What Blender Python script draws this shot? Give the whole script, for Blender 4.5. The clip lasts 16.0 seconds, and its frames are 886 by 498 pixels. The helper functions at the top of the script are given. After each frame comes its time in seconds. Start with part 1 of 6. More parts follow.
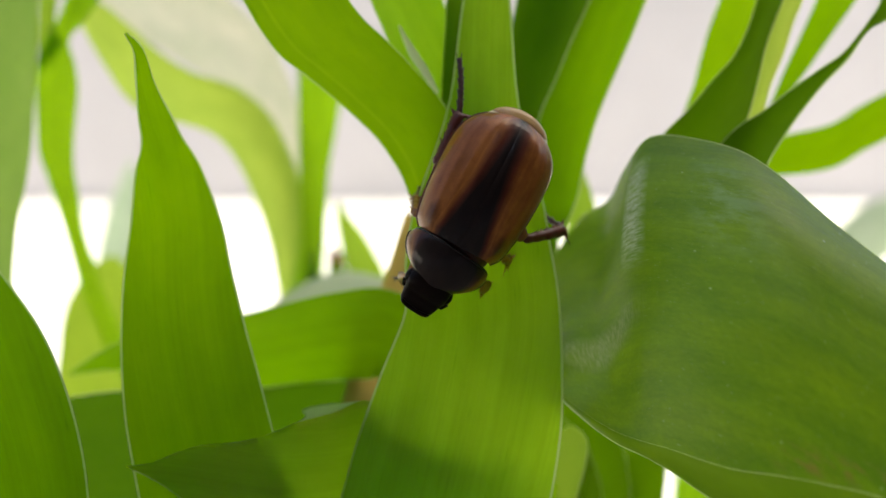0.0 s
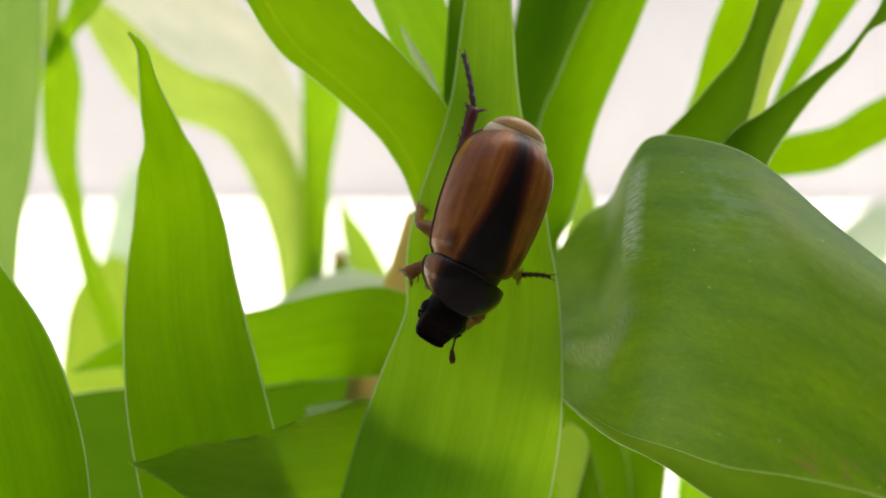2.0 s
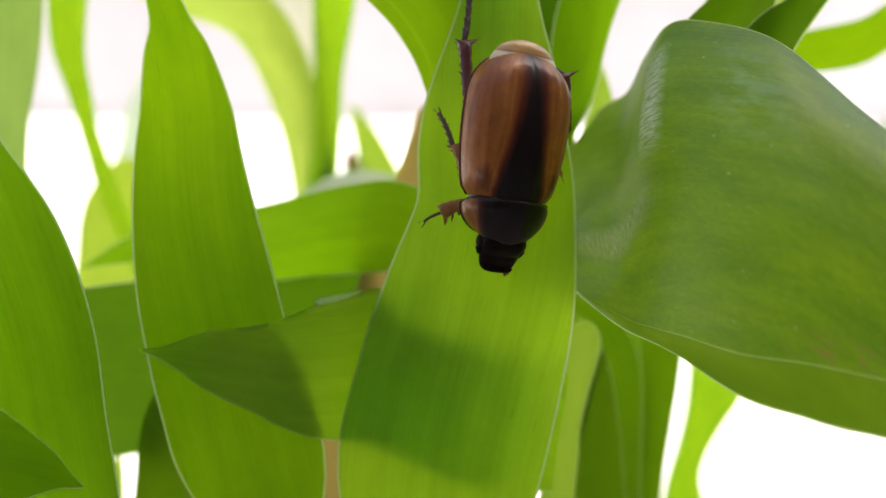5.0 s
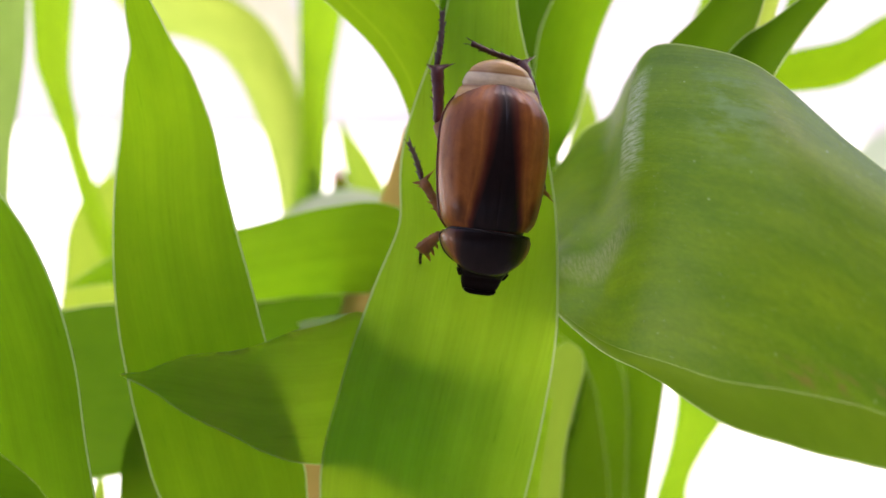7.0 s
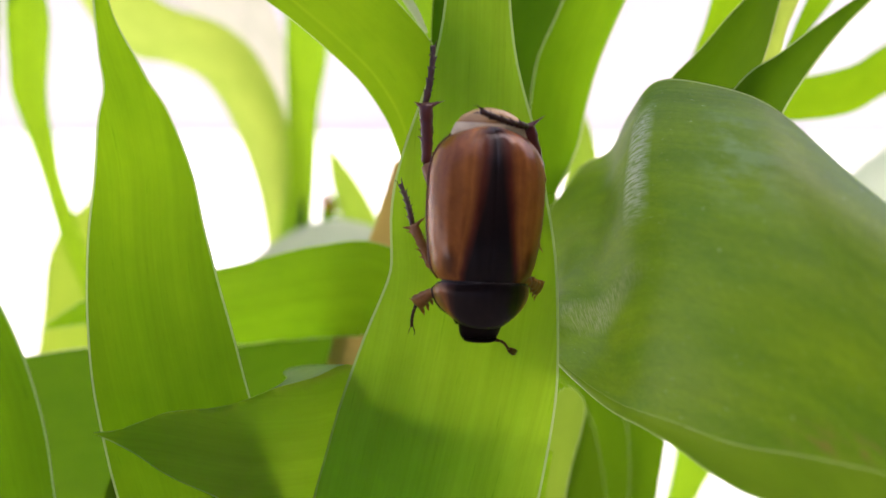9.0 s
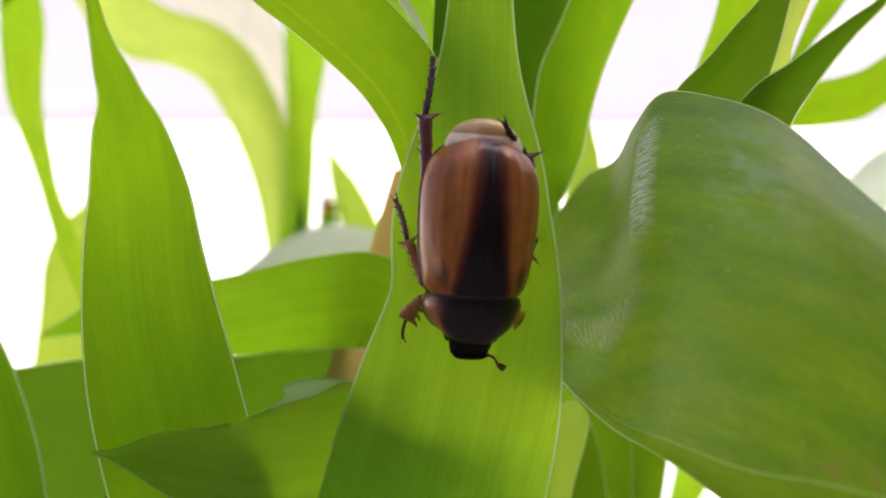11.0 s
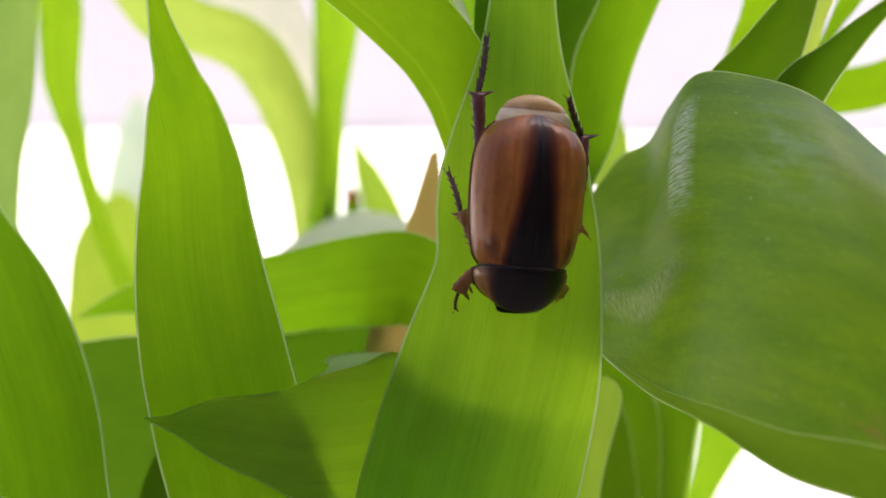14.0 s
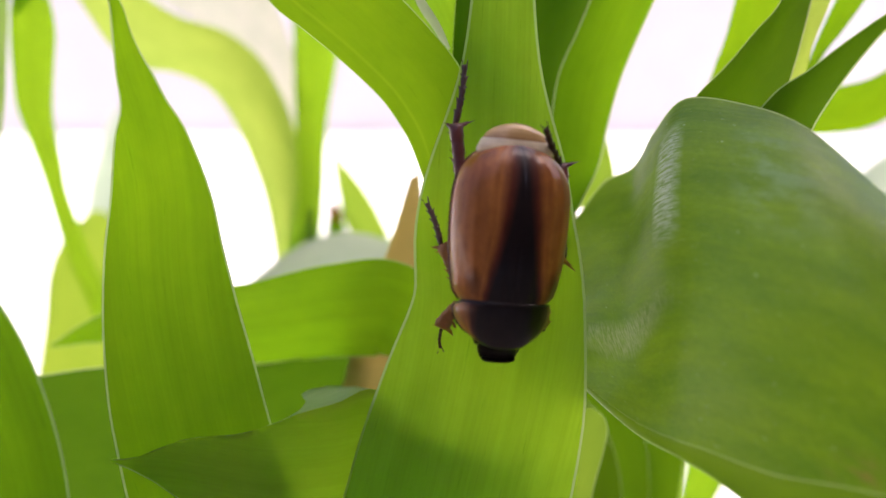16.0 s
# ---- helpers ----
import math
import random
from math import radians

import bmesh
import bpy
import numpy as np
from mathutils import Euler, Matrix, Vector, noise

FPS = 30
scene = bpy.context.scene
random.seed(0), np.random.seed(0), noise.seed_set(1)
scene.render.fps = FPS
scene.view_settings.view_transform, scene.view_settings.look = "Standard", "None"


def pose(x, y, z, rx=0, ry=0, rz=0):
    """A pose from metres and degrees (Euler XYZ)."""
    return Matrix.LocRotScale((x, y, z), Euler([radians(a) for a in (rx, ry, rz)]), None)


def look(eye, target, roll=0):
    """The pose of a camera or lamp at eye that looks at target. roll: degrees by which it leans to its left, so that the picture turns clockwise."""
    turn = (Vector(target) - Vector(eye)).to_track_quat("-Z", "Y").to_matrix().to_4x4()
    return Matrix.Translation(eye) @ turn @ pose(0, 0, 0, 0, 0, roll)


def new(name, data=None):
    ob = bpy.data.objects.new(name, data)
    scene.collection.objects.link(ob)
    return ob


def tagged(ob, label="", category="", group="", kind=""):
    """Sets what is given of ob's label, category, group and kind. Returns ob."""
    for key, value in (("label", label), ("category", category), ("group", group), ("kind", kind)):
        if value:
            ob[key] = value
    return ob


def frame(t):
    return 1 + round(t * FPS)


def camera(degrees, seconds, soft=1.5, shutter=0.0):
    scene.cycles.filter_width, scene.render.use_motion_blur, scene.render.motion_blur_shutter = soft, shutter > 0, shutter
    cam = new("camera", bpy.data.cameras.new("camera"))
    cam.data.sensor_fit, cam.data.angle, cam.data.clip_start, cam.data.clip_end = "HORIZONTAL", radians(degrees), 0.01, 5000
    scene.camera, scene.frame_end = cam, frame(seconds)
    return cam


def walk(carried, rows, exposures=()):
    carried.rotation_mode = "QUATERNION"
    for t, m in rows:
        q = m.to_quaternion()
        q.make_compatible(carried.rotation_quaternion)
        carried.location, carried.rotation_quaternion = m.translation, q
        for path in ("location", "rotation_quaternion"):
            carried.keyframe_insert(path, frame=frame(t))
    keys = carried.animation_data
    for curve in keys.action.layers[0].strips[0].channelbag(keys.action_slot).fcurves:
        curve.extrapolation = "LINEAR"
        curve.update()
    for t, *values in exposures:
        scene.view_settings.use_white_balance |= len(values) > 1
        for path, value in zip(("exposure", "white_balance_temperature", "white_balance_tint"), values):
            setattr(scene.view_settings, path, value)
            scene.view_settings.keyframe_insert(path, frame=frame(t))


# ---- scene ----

ORIGIN = Vector((0.0, 0.0, 0.25))

# ---- camera ----
cam = camera(49.52, 16.0, soft=1.5)
cam.data.dof.use_dof = True
cam.data.dof.focus_distance = 0.102
cam.data.dof.aperture_fstop = 12
walk(cam, [
    (0, pose(0.00000, 0.00000, 0.25000, 80.000, 0.000, 0.000)),
    (0.5, pose(0.00039, -0.00046, 0.24981, 80.201, 0.001, -0.383)),
    (1, pose(-0.00027, -0.00082, 0.24952, 80.021, -0.137, 0.268)),
    (1.5, pose(0.00030, -0.00079, 0.24972, 80.035, -0.031, 0.128)),
    (2, pose(0.00045, -0.00058, 0.24976, 80.094, -0.150, 0.305)),
    (2.5, pose(-0.00050, -0.00120, 0.24939, 79.974, -0.439, 0.909)),
    (3, pose(-0.00131, -0.00175, 0.24840, 79.806, -0.492, 1.498)),
    (3.5, pose(0.00037, -0.00160, 0.24841, 79.401, -0.305, 0.808)),
    (4, pose(0.00069, 0.00128, 0.24728, 75.336, -0.237, 1.016)),
    (6.3, pose(0.00176, -0.00042, 0.24552, 75.725, -0.342, 1.320)),
    (6.5, pose(0.00200, -0.00008, 0.24569, 75.834, -0.357, 1.109)),
    (7, pose(0.00200, 0.00125, 0.24743, 75.898, -0.356, 0.839)),
    (7.5, pose(0.00192, 0.00403, 0.24927, 76.086, -0.318, 0.684)),
    (8, pose(0.00155, 0.00568, 0.24952, 75.888, -0.354, 1.392)),
    (8.5, pose(0.00239, 0.00764, 0.25029, 76.307, -0.333, 0.126)),
    (9, pose(0.00169, 0.00809, 0.25056, 76.172, -0.153, 0.271)),
    (9.2, pose(0.00187, 0.00850, 0.25036, 76.061, -0.127, 0.427)),
    (11.3, pose(0.00115, 0.01074, 0.25294, 75.503, -0.189, 0.219)),
    (11.5, pose(0.00101, 0.01006, 0.25229, 75.580, -0.192, 0.444)),
    (12, pose(0.00109, 0.00717, 0.25054, 75.813, -0.253, 0.538)),
    (12.5, pose(-0.00076, 0.00753, 0.25072, 75.783, -0.212, 0.918)),
    (13, pose(-0.00183, 0.00573, 0.24926, 75.997, -0.335, 0.418)),
    (13.5, pose(-0.00225, 0.00696, 0.24996, 76.090, -0.333, 0.252)),
    (14, pose(-0.00312, 0.00675, 0.24997, 75.992, -0.372, 0.345)),
    (14.5, pose(-0.00261, 0.00614, 0.24920, 76.036, -0.431, 0.310)),
    (15, pose(-0.00213, 0.00855, 0.25088, 75.790, -0.170, -0.154)),
    (15.5, pose(-0.00148, 0.01078, 0.25253, 75.764, 0.017, -0.226)),
    (16, pose(-0.00181, 0.01078, 0.25241, 76.091, -0.173, -0.241)),
], exposures=[(0, 1.17, 7000, 5), (0.5, 1.34, 7000, 5), (1, 1.38, 7000, 5), (1.5, 1.50, 7000, 5), (2, 1.37, 7000, 5), (3, 0.85, 7000, 5), (3.5, 0.98, 7000, 5), (4, 1.25, 7000, 5), (6.5, 1.64, 6500, 26), (7.5, 1.74, 6500, 26), (8, 1.40, 6500, 26), (8.5, 1.43, 6500, 26), (9, 1.65, 6500, 26), (11.5, 1.49, 6500, 26), (12.5, 1.07, 6500, 20), (13, 0.98, 6500, 11), (13.5, 1.32, 6500, 18), (14, 1.50, 6500, 20), (14.5, 1.47, 6500, 26), (15, 1.74, 6500, 26), (16, 1.57, 6500, 26)])

# ---- light ----
world = bpy.data.worlds.new("world")
scene.world = world
world.use_nodes = True
wn = world.node_tree
sky = wn.nodes.new("ShaderNodeTexSky")
sky.sky_type = "NISHITA"
sky.sun_disc = False
sky.sun_elevation = radians(60)
sky.sun_rotation = radians(87.7)
sky.air_density, sky.dust_density, sky.ozone_density = 1.0, 4.0, 1.0
wn.nodes["Background"].inputs["Strength"].default_value = 0.1
wn.links.new(sky.outputs[0], wn.nodes["Background"].inputs["Color"])

sun = new("sun", bpy.data.lights.new("sun", "SUN"))
sun.data.energy = 5.0
sun.data.angle = radians(0.6)
sun.data.color = (1.0, 0.94, 0.84)
sun.matrix_world = look((1.0, 0.04, 1.732), (0.0, 0.0, 0.0))


# ---- materials ----
def material(name):
    m = bpy.data.materials.new(name)
    m.use_nodes = True
    n = m.node_tree.nodes
    return m, n, m.node_tree.links, n["Principled BSDF"], n["Material Output"]


def ramp(n, stops):
    r = n.new("ShaderNodeValToRGB")
    e = r.color_ramp.elements
    while len(e) < len(stops):
        e.new(0.5)
    for el, (p, c) in zip(e, stops):
        el.position, el.color = p, (*c, 1) if len(c) == 3 else c
    return r


def mixcol(n, l, fac, a, b, mode="MIX"):
    x = n.new("ShaderNodeMix")
    x.data_type, x.blend_type = "RGBA", mode
    for sock, v in ((x.inputs[0], fac), (x.inputs[6], a), (x.inputs[7], b)):
        if hasattr(v, "is_linked"):
            l.new(v, sock)
        else:
            sock.default_value = v if isinstance(v, (int, float)) else (*v, 1)
    return x.outputs[2]


def noise_tex(n, l, vec, scale, detail=3, rough=0.55):
    t = n.new("ShaderNodeTexNoise")
    t.inputs["Scale"].default_value = scale
    t.inputs["Detail"].default_value = detail
    t.inputs["Roughness"].default_value = rough
    if vec is not None:
        l.new(vec, t.inputs["Vector"])
    return t.outputs["Fac"]


def mapped(n, l, vec, scale):
    m = n.new("ShaderNodeMapping")
    m.inputs["Scale"].default_value = scale
    l.new(vec, m.inputs["Vector"])
    return m.outputs[0]


def leaf_material(name, top, through_col, share, rough=0.5, vein=0.05, coat=0.0, dust=0.0, midrib=None):
    """A living leaf: glossy upper skin, light that passes through, fine parallel veins along it (UV in mm: x across, y along)."""
    m, n, l, bsdf, out = material(name)
    uvn = n.new("ShaderNodeUVMap")
    uvn.uv_map = "UVMap"
    uv = uvn.outputs[0]
    info = n.new("ShaderNodeObjectInfo")
    fine = noise_tex(n, l, mapped(n, l, uv, (3.2, 0.03, 1)), 1.0, 4)
    broad = noise_tex(n, l, mapped(n, l, uv, (0.42, 0.012, 1)), 1.0, 2)
    spots = noise_tex(n, l, mapped(n, l, uv, (0.12, 0.06, 1) if dust < 0.3 else (0.22, 0.07, 1)), 1.0, 5, 0.65)
    veins = n.new("ShaderNodeMath")
    veins.operation = "MULTIPLY_ADD"
    l.new(fine, veins.inputs[0])
    veins.inputs[1].default_value = 0.5
    l.new(broad, veins.inputs[2])
    vr = ramp(n, [(0.45, (1 - vein,) * 3), (1.0, (1 + vein,) * 3)])
    l.new(veins.outputs[0], vr.inputs[0])
    sr = ramp(n, [(0.3, (0.82, 0.86, 0.8) if dust < 0.3 else (0.66, 0.76, 0.9)), (0.7, (1.12, 1.06, 1.1) if dust < 0.3 else (1.3, 1.18, 0.9))])
    l.new(spots, sr.inputs[0])
    hue = ramp(n, [(0, (0.88, 0.94, 0.9)), (1, (1.12, 1.05, 1.0))])
    l.new(info.outputs["Random"], hue.inputs[0])
    tone = mixcol(n, l, 1.0, vr.outputs[0], sr.outputs[0], "MULTIPLY")
    dash = ramp(n, [(0.62, (1, 1, 1)), (0.72, (0.8, 0.86, 0.8))])
    l.new(noise_tex(n, l, mapped(n, l, uv, (1.7, 0.13, 1)), 1.0, 4, 0.65), dash.inputs[0])
    tone = mixcol(n, l, 1.0, tone, dash.outputs[0], "MULTIPLY")
    tone = mixcol(n, l, 1.0, tone, hue.outputs[0], "MULTIPLY")
    if midrib:
        sp = n.new("ShaderNodeUVMap")
        sp.uv_map = "span"
        sx = n.new("ShaderNodeSeparateXYZ")
        l.new(sp.outputs[0], sx.inputs[0])
        mr = ramp(n, [(midrib - 0.03, (1, 1, 1)), (midrib, (1.22, 1.14, 1.6)), (midrib + 0.03, (1, 1, 1))])
        l.new(sx.outputs[0], mr.inputs[0])
        tone = mixcol(n, l, 1.0, tone, mr.outputs[0], "MULTIPLY")
    if dust > 0.3:
        cell = ramp(n, [(0.35, (0.90, 0.93, 0.88)), (0.65, (1.10, 1.06, 1.12))])
        l.new(noise_tex(n, l, mapped(n, l, uv, (2.6, 1.3, 1)), 1.0, 5, 0.7), cell.inputs[0])
        tone = mixcol(n, l, 1.0, tone, cell.outputs[0], "MULTIPLY")
    c1 = mixcol(n, l, 1.0, tone, top, "MULTIPLY")
    c2 = mixcol(n, l, 1.0, tone, through_col, "MULTIPLY")
    l.new(c1, bsdf.inputs["Base Color"])
    bsdf.inputs["Roughness"].default_value = rough
    bsdf.inputs["Specular IOR Level"].default_value = 0.28 if coat else 0.16
    bsdf.inputs["Coat Weight"].default_value = coat
    bsdf.inputs["Coat Roughness"].default_value = 0.22
    tr = n.new("ShaderNodeBsdfTranslucent")
    l.new(c2, tr.inputs["Color"])
    bump = n.new("ShaderNodeBump")
    bump.inputs["Strength"].default_value = 0.2 + 0.4 * dust
    bump.inputs["Distance"].default_value = 0.00025
    l.new(veins.outputs[0], bump.inputs["Height"])
    l.new(bump.outputs[0], bsdf.inputs["Normal"])
    mix = n.new("ShaderNodeMixShader")
    mix.inputs[0].default_value = share
    l.new(bsdf.outputs[0], mix.inputs[1])
    l.new(tr.outputs[0], mix.inputs[2])
    if dust:
        d = noise_tex(n, l, mapped(n, l, uv, (2.3, 1.1, 1)), 1.0, 5, 0.8)
        dr = ramp(n, [(0.61, (0, 0, 0)), (0.70, (dust, dust, dust))])
        l.new(d, dr.inputs[0])
        dust_and_glint = mixcol(n, l, dr.outputs[0], c1, (0.55, 0.6, 0.5))
        if dust > 0.3:
            sp = n.new("ShaderNodeUVMap")
            sp.uv_map = "span"
            sx = n.new("ShaderNodeSeparateXYZ")
            l.new(sp.outputs[0], sx.inputs[0])
            er = ramp(n, [(0.90, (0, 0, 0)), (0.955, (1, 1, 1)), (0.995, (0.2, 0.2, 0.2))])
            l.new(sx.outputs[0], er.inputs[0])
            fr = ramp(n, [(0.50, (0, 0, 0)), (0.62, (0.85, 0.85, 0.85))])
            zone = ramp(n, [(0.60, (0, 0, 0)), (0.66, (1, 1, 1)), (0.74, (1, 1, 1)), (0.82, (0, 0, 0))])
            l.new(sx.outputs[1], zone.inputs[0])
            l.new(noise_tex(n, l, mapped(n, l, uv, (0.9, 0.25, 1)), 1.0, 4, 0.7), fr.inputs[0])
            fl = mixcol(n, l, 1.0, mixcol(n, l, 1.0, er.outputs[0], zone.outputs[0], "MULTIPLY"), fr.outputs[0], "MULTIPLY")
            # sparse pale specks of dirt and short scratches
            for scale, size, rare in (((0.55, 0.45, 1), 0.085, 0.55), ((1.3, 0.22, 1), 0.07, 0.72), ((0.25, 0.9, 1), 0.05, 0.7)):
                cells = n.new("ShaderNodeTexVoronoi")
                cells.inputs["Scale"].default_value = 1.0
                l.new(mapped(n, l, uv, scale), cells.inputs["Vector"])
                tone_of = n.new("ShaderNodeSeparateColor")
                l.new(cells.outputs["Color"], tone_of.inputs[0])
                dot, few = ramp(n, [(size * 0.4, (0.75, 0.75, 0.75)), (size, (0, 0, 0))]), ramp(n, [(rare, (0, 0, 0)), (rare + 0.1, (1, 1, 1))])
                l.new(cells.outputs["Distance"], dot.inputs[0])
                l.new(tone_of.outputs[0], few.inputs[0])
                dust_and_glint = mixcol(n, l, mixcol(n, l, 1.0, dot.outputs[0], few.outputs[0], "MULTIPLY"), dust_and_glint, (0.50, 0.58, 0.40))
            dust_and_glint = mixcol(n, l, fl, dust_and_glint, (0.26, 0.19, 0.06))
            # glints put into the colour: ribbed fold, warm scuffed hollow, sheen on the back
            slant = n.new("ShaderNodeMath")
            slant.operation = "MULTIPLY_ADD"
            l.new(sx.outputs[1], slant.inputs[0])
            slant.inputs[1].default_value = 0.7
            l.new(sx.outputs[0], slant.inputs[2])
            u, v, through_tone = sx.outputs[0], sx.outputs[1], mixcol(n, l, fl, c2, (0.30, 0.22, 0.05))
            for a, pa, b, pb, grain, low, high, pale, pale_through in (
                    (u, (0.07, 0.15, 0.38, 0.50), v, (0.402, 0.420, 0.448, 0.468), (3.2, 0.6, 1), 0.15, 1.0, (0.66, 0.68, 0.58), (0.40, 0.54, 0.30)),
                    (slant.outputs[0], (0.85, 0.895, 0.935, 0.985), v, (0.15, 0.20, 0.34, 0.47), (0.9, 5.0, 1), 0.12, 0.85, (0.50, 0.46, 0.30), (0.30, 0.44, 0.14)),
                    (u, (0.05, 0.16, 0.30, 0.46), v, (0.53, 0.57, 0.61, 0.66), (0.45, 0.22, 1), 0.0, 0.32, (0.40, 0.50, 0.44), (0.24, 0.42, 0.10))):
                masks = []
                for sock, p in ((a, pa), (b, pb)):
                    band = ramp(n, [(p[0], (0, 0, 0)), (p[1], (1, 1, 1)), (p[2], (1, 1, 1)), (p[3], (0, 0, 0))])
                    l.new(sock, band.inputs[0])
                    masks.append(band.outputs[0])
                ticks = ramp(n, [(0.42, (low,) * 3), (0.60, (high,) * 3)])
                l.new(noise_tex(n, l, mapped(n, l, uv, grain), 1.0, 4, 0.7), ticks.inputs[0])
                glint = mixcol(n, l, 1.0, mixcol(n, l, 1.0, masks[0], masks[1], "MULTIPLY"), ticks.outputs[0], "MULTIPLY")
                dust_and_glint = mixcol(n, l, glint, dust_and_glint, pale)
                through_tone = mixcol(n, l, glint, through_tone, pale_through)
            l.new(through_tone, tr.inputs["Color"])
        l.new(dust_and_glint, bsdf.inputs["Base Color"])
        rr = ramp(n, [(0.3, (rough - 0.1,) * 3), (0.7, (rough + 0.12,) * 3)])
        l.new(spots, rr.inputs[0])
        l.new(rr.outputs[0], bsdf.inputs["Roughness"])
    l.new(mix.outputs[0], out.inputs["Surface"])
    return m


LEAF = leaf_material("leaf_green", (0.125, 0.185, 0.055), (0.37, 0.69, 0.012), 0.62, vein=0.13, dust=0.06)
LEAF_RIBBED = leaf_material("leaf_green_with_midrib", (0.065, 0.14, 0.008), (0.27, 0.52, 0.006), 0.62, midrib=0.18)
LEAF_MID = leaf_material("leaf_mid_green", (0.055, 0.12, 0.007), (0.295, 0.59, 0.005), 0.6, vein=0.12, dust=0.06)
# deeper greens: shade from leaves crowded behind is put into the colour
LEAF_DARK = leaf_material("leaf_shaded_deep_green", (0.035, 0.085, 0.007), (0.14, 0.31, 0.004), 0.5)
LEAF_DEEP = leaf_material("leaf_shaded_dim_green", (0.045, 0.1, 0.008), (0.18, 0.40, 0.004), 0.55)
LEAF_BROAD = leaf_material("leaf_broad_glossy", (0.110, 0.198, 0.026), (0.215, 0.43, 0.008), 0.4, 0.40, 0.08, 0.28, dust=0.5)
LEAF_LIP = leaf_material("leaf_underside", (0.085, 0.165, 0.014), (0.215, 0.405, 0.012), 0.44, 0.45, 0.05)
LEAF_YOUNG = leaf_material("leaf_yellow_green", (0.13, 0.25, 0.03), (0.42, 0.64, 0.05), 0.62)
# pale greens: haze and sky reflection of far leaves put into the colour
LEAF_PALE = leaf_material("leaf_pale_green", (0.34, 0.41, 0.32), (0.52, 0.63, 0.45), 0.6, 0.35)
LEAF_HAZED = leaf_material("leaf_hazed_green", (0.16, 0.26, 0.06), (0.42, 0.64, 0.13), 0.6, 0.4)
LEAF_WHITE = leaf_material("leaf_whitish_highlight", (0.68, 0.72, 0.56), (0.8, 0.84, 0.66), 0.6, 0.4)
LEAF_HAZY = leaf_material("leaf_hazy_light_green", (0.22, 0.34, 0.08), (0.62, 0.83, 0.12), 0.66)
LEAF_RED = leaf_material("leaf_red_tip", (0.40, 0.06, 0.03), (0.5, 0.08, 0.03), 0.5)
LEAF_DRY = leaf_material("leaf_dry_brown", (0.52, 0.37, 0.13), (0.58, 0.40, 0.10), 0.45, 0.6)
MARGIN = leaf_material("leaf_margin", (0.3, 0.42, 0.16), (0.6, 0.75, 0.3), 0.65, 0.35, 0.1)
LEAF_CROSS = leaf_material("leaf_crossing_green", (0.37, 0.25, 0.06), (0.45, 0.84, 0.010), 0.58, vein=0.11, dust=0.06)
# shade put into the green, gloss left to the coat
LEAF_SHEEN = leaf_material("leaf_shaded_waxy_green", (0.032, 0.07, 0.010), (0.15, 0.34, 0.005), 0.5, 0.34, coat=0.3)
# sky reflection on the turned-back strip, put into its pale colour
LEAF_WAX_SHEEN = leaf_material("leaf_waxy_side_sky_sheen", (0.34, 0.40, 0.33), (0.62, 0.82, 0.30), 0.55, 0.3, coat=0.8)
STALK = leaf_material("stalk_green", (0.16, 0.32, 0.04), (0.45, 0.65, 0.05), 0.6)


def plaster(name, a, b, scale, rough=0.85):
    m, n, l, bsdf, out = material(name)
    co = n.new("ShaderNodeTexCoord").outputs["Object"]
    f1 = noise_tex(n, l, co, scale, 5)
    f2 = noise_tex(n, l, co, scale * 14, 3)
    r = ramp(n, [(0.3, a), (0.7, b)])
    l.new(f1, r.inputs[0])
    l.new(mixcol(n, l, 0.12, r.outputs[0], f2, "OVERLAY"), bsdf.inputs["Base Color"])
    bsdf.inputs["Roughness"].default_value = rough
    bump = n.new("ShaderNodeBump")
    bump.inputs["Strength"].default_value = 0.3
    bump.inputs["Distance"].default_value = 0.003
    l.new(f2, bump.inputs["Height"])
    l.new(bump.outputs[0], bsdf.inputs["Normal"])
    return m


GROUND = plaster("pale_concrete", (0.56, 0.55, 0.54), (0.66, 0.65, 0.64), 3.0)
SOIL = plaster("dry_earth", (0.22, 0.185, 0.14), (0.32, 0.27, 0.21), 9.0, 0.95)
DARK_WALL = plaster("brown_render", (0.09, 0.075, 0.065), (0.13, 0.11, 0.095), 2.0)
WALL = plaster("beige_plaster", (0.53, 0.52, 0.55), (0.62, 0.605, 0.64), 2.0)


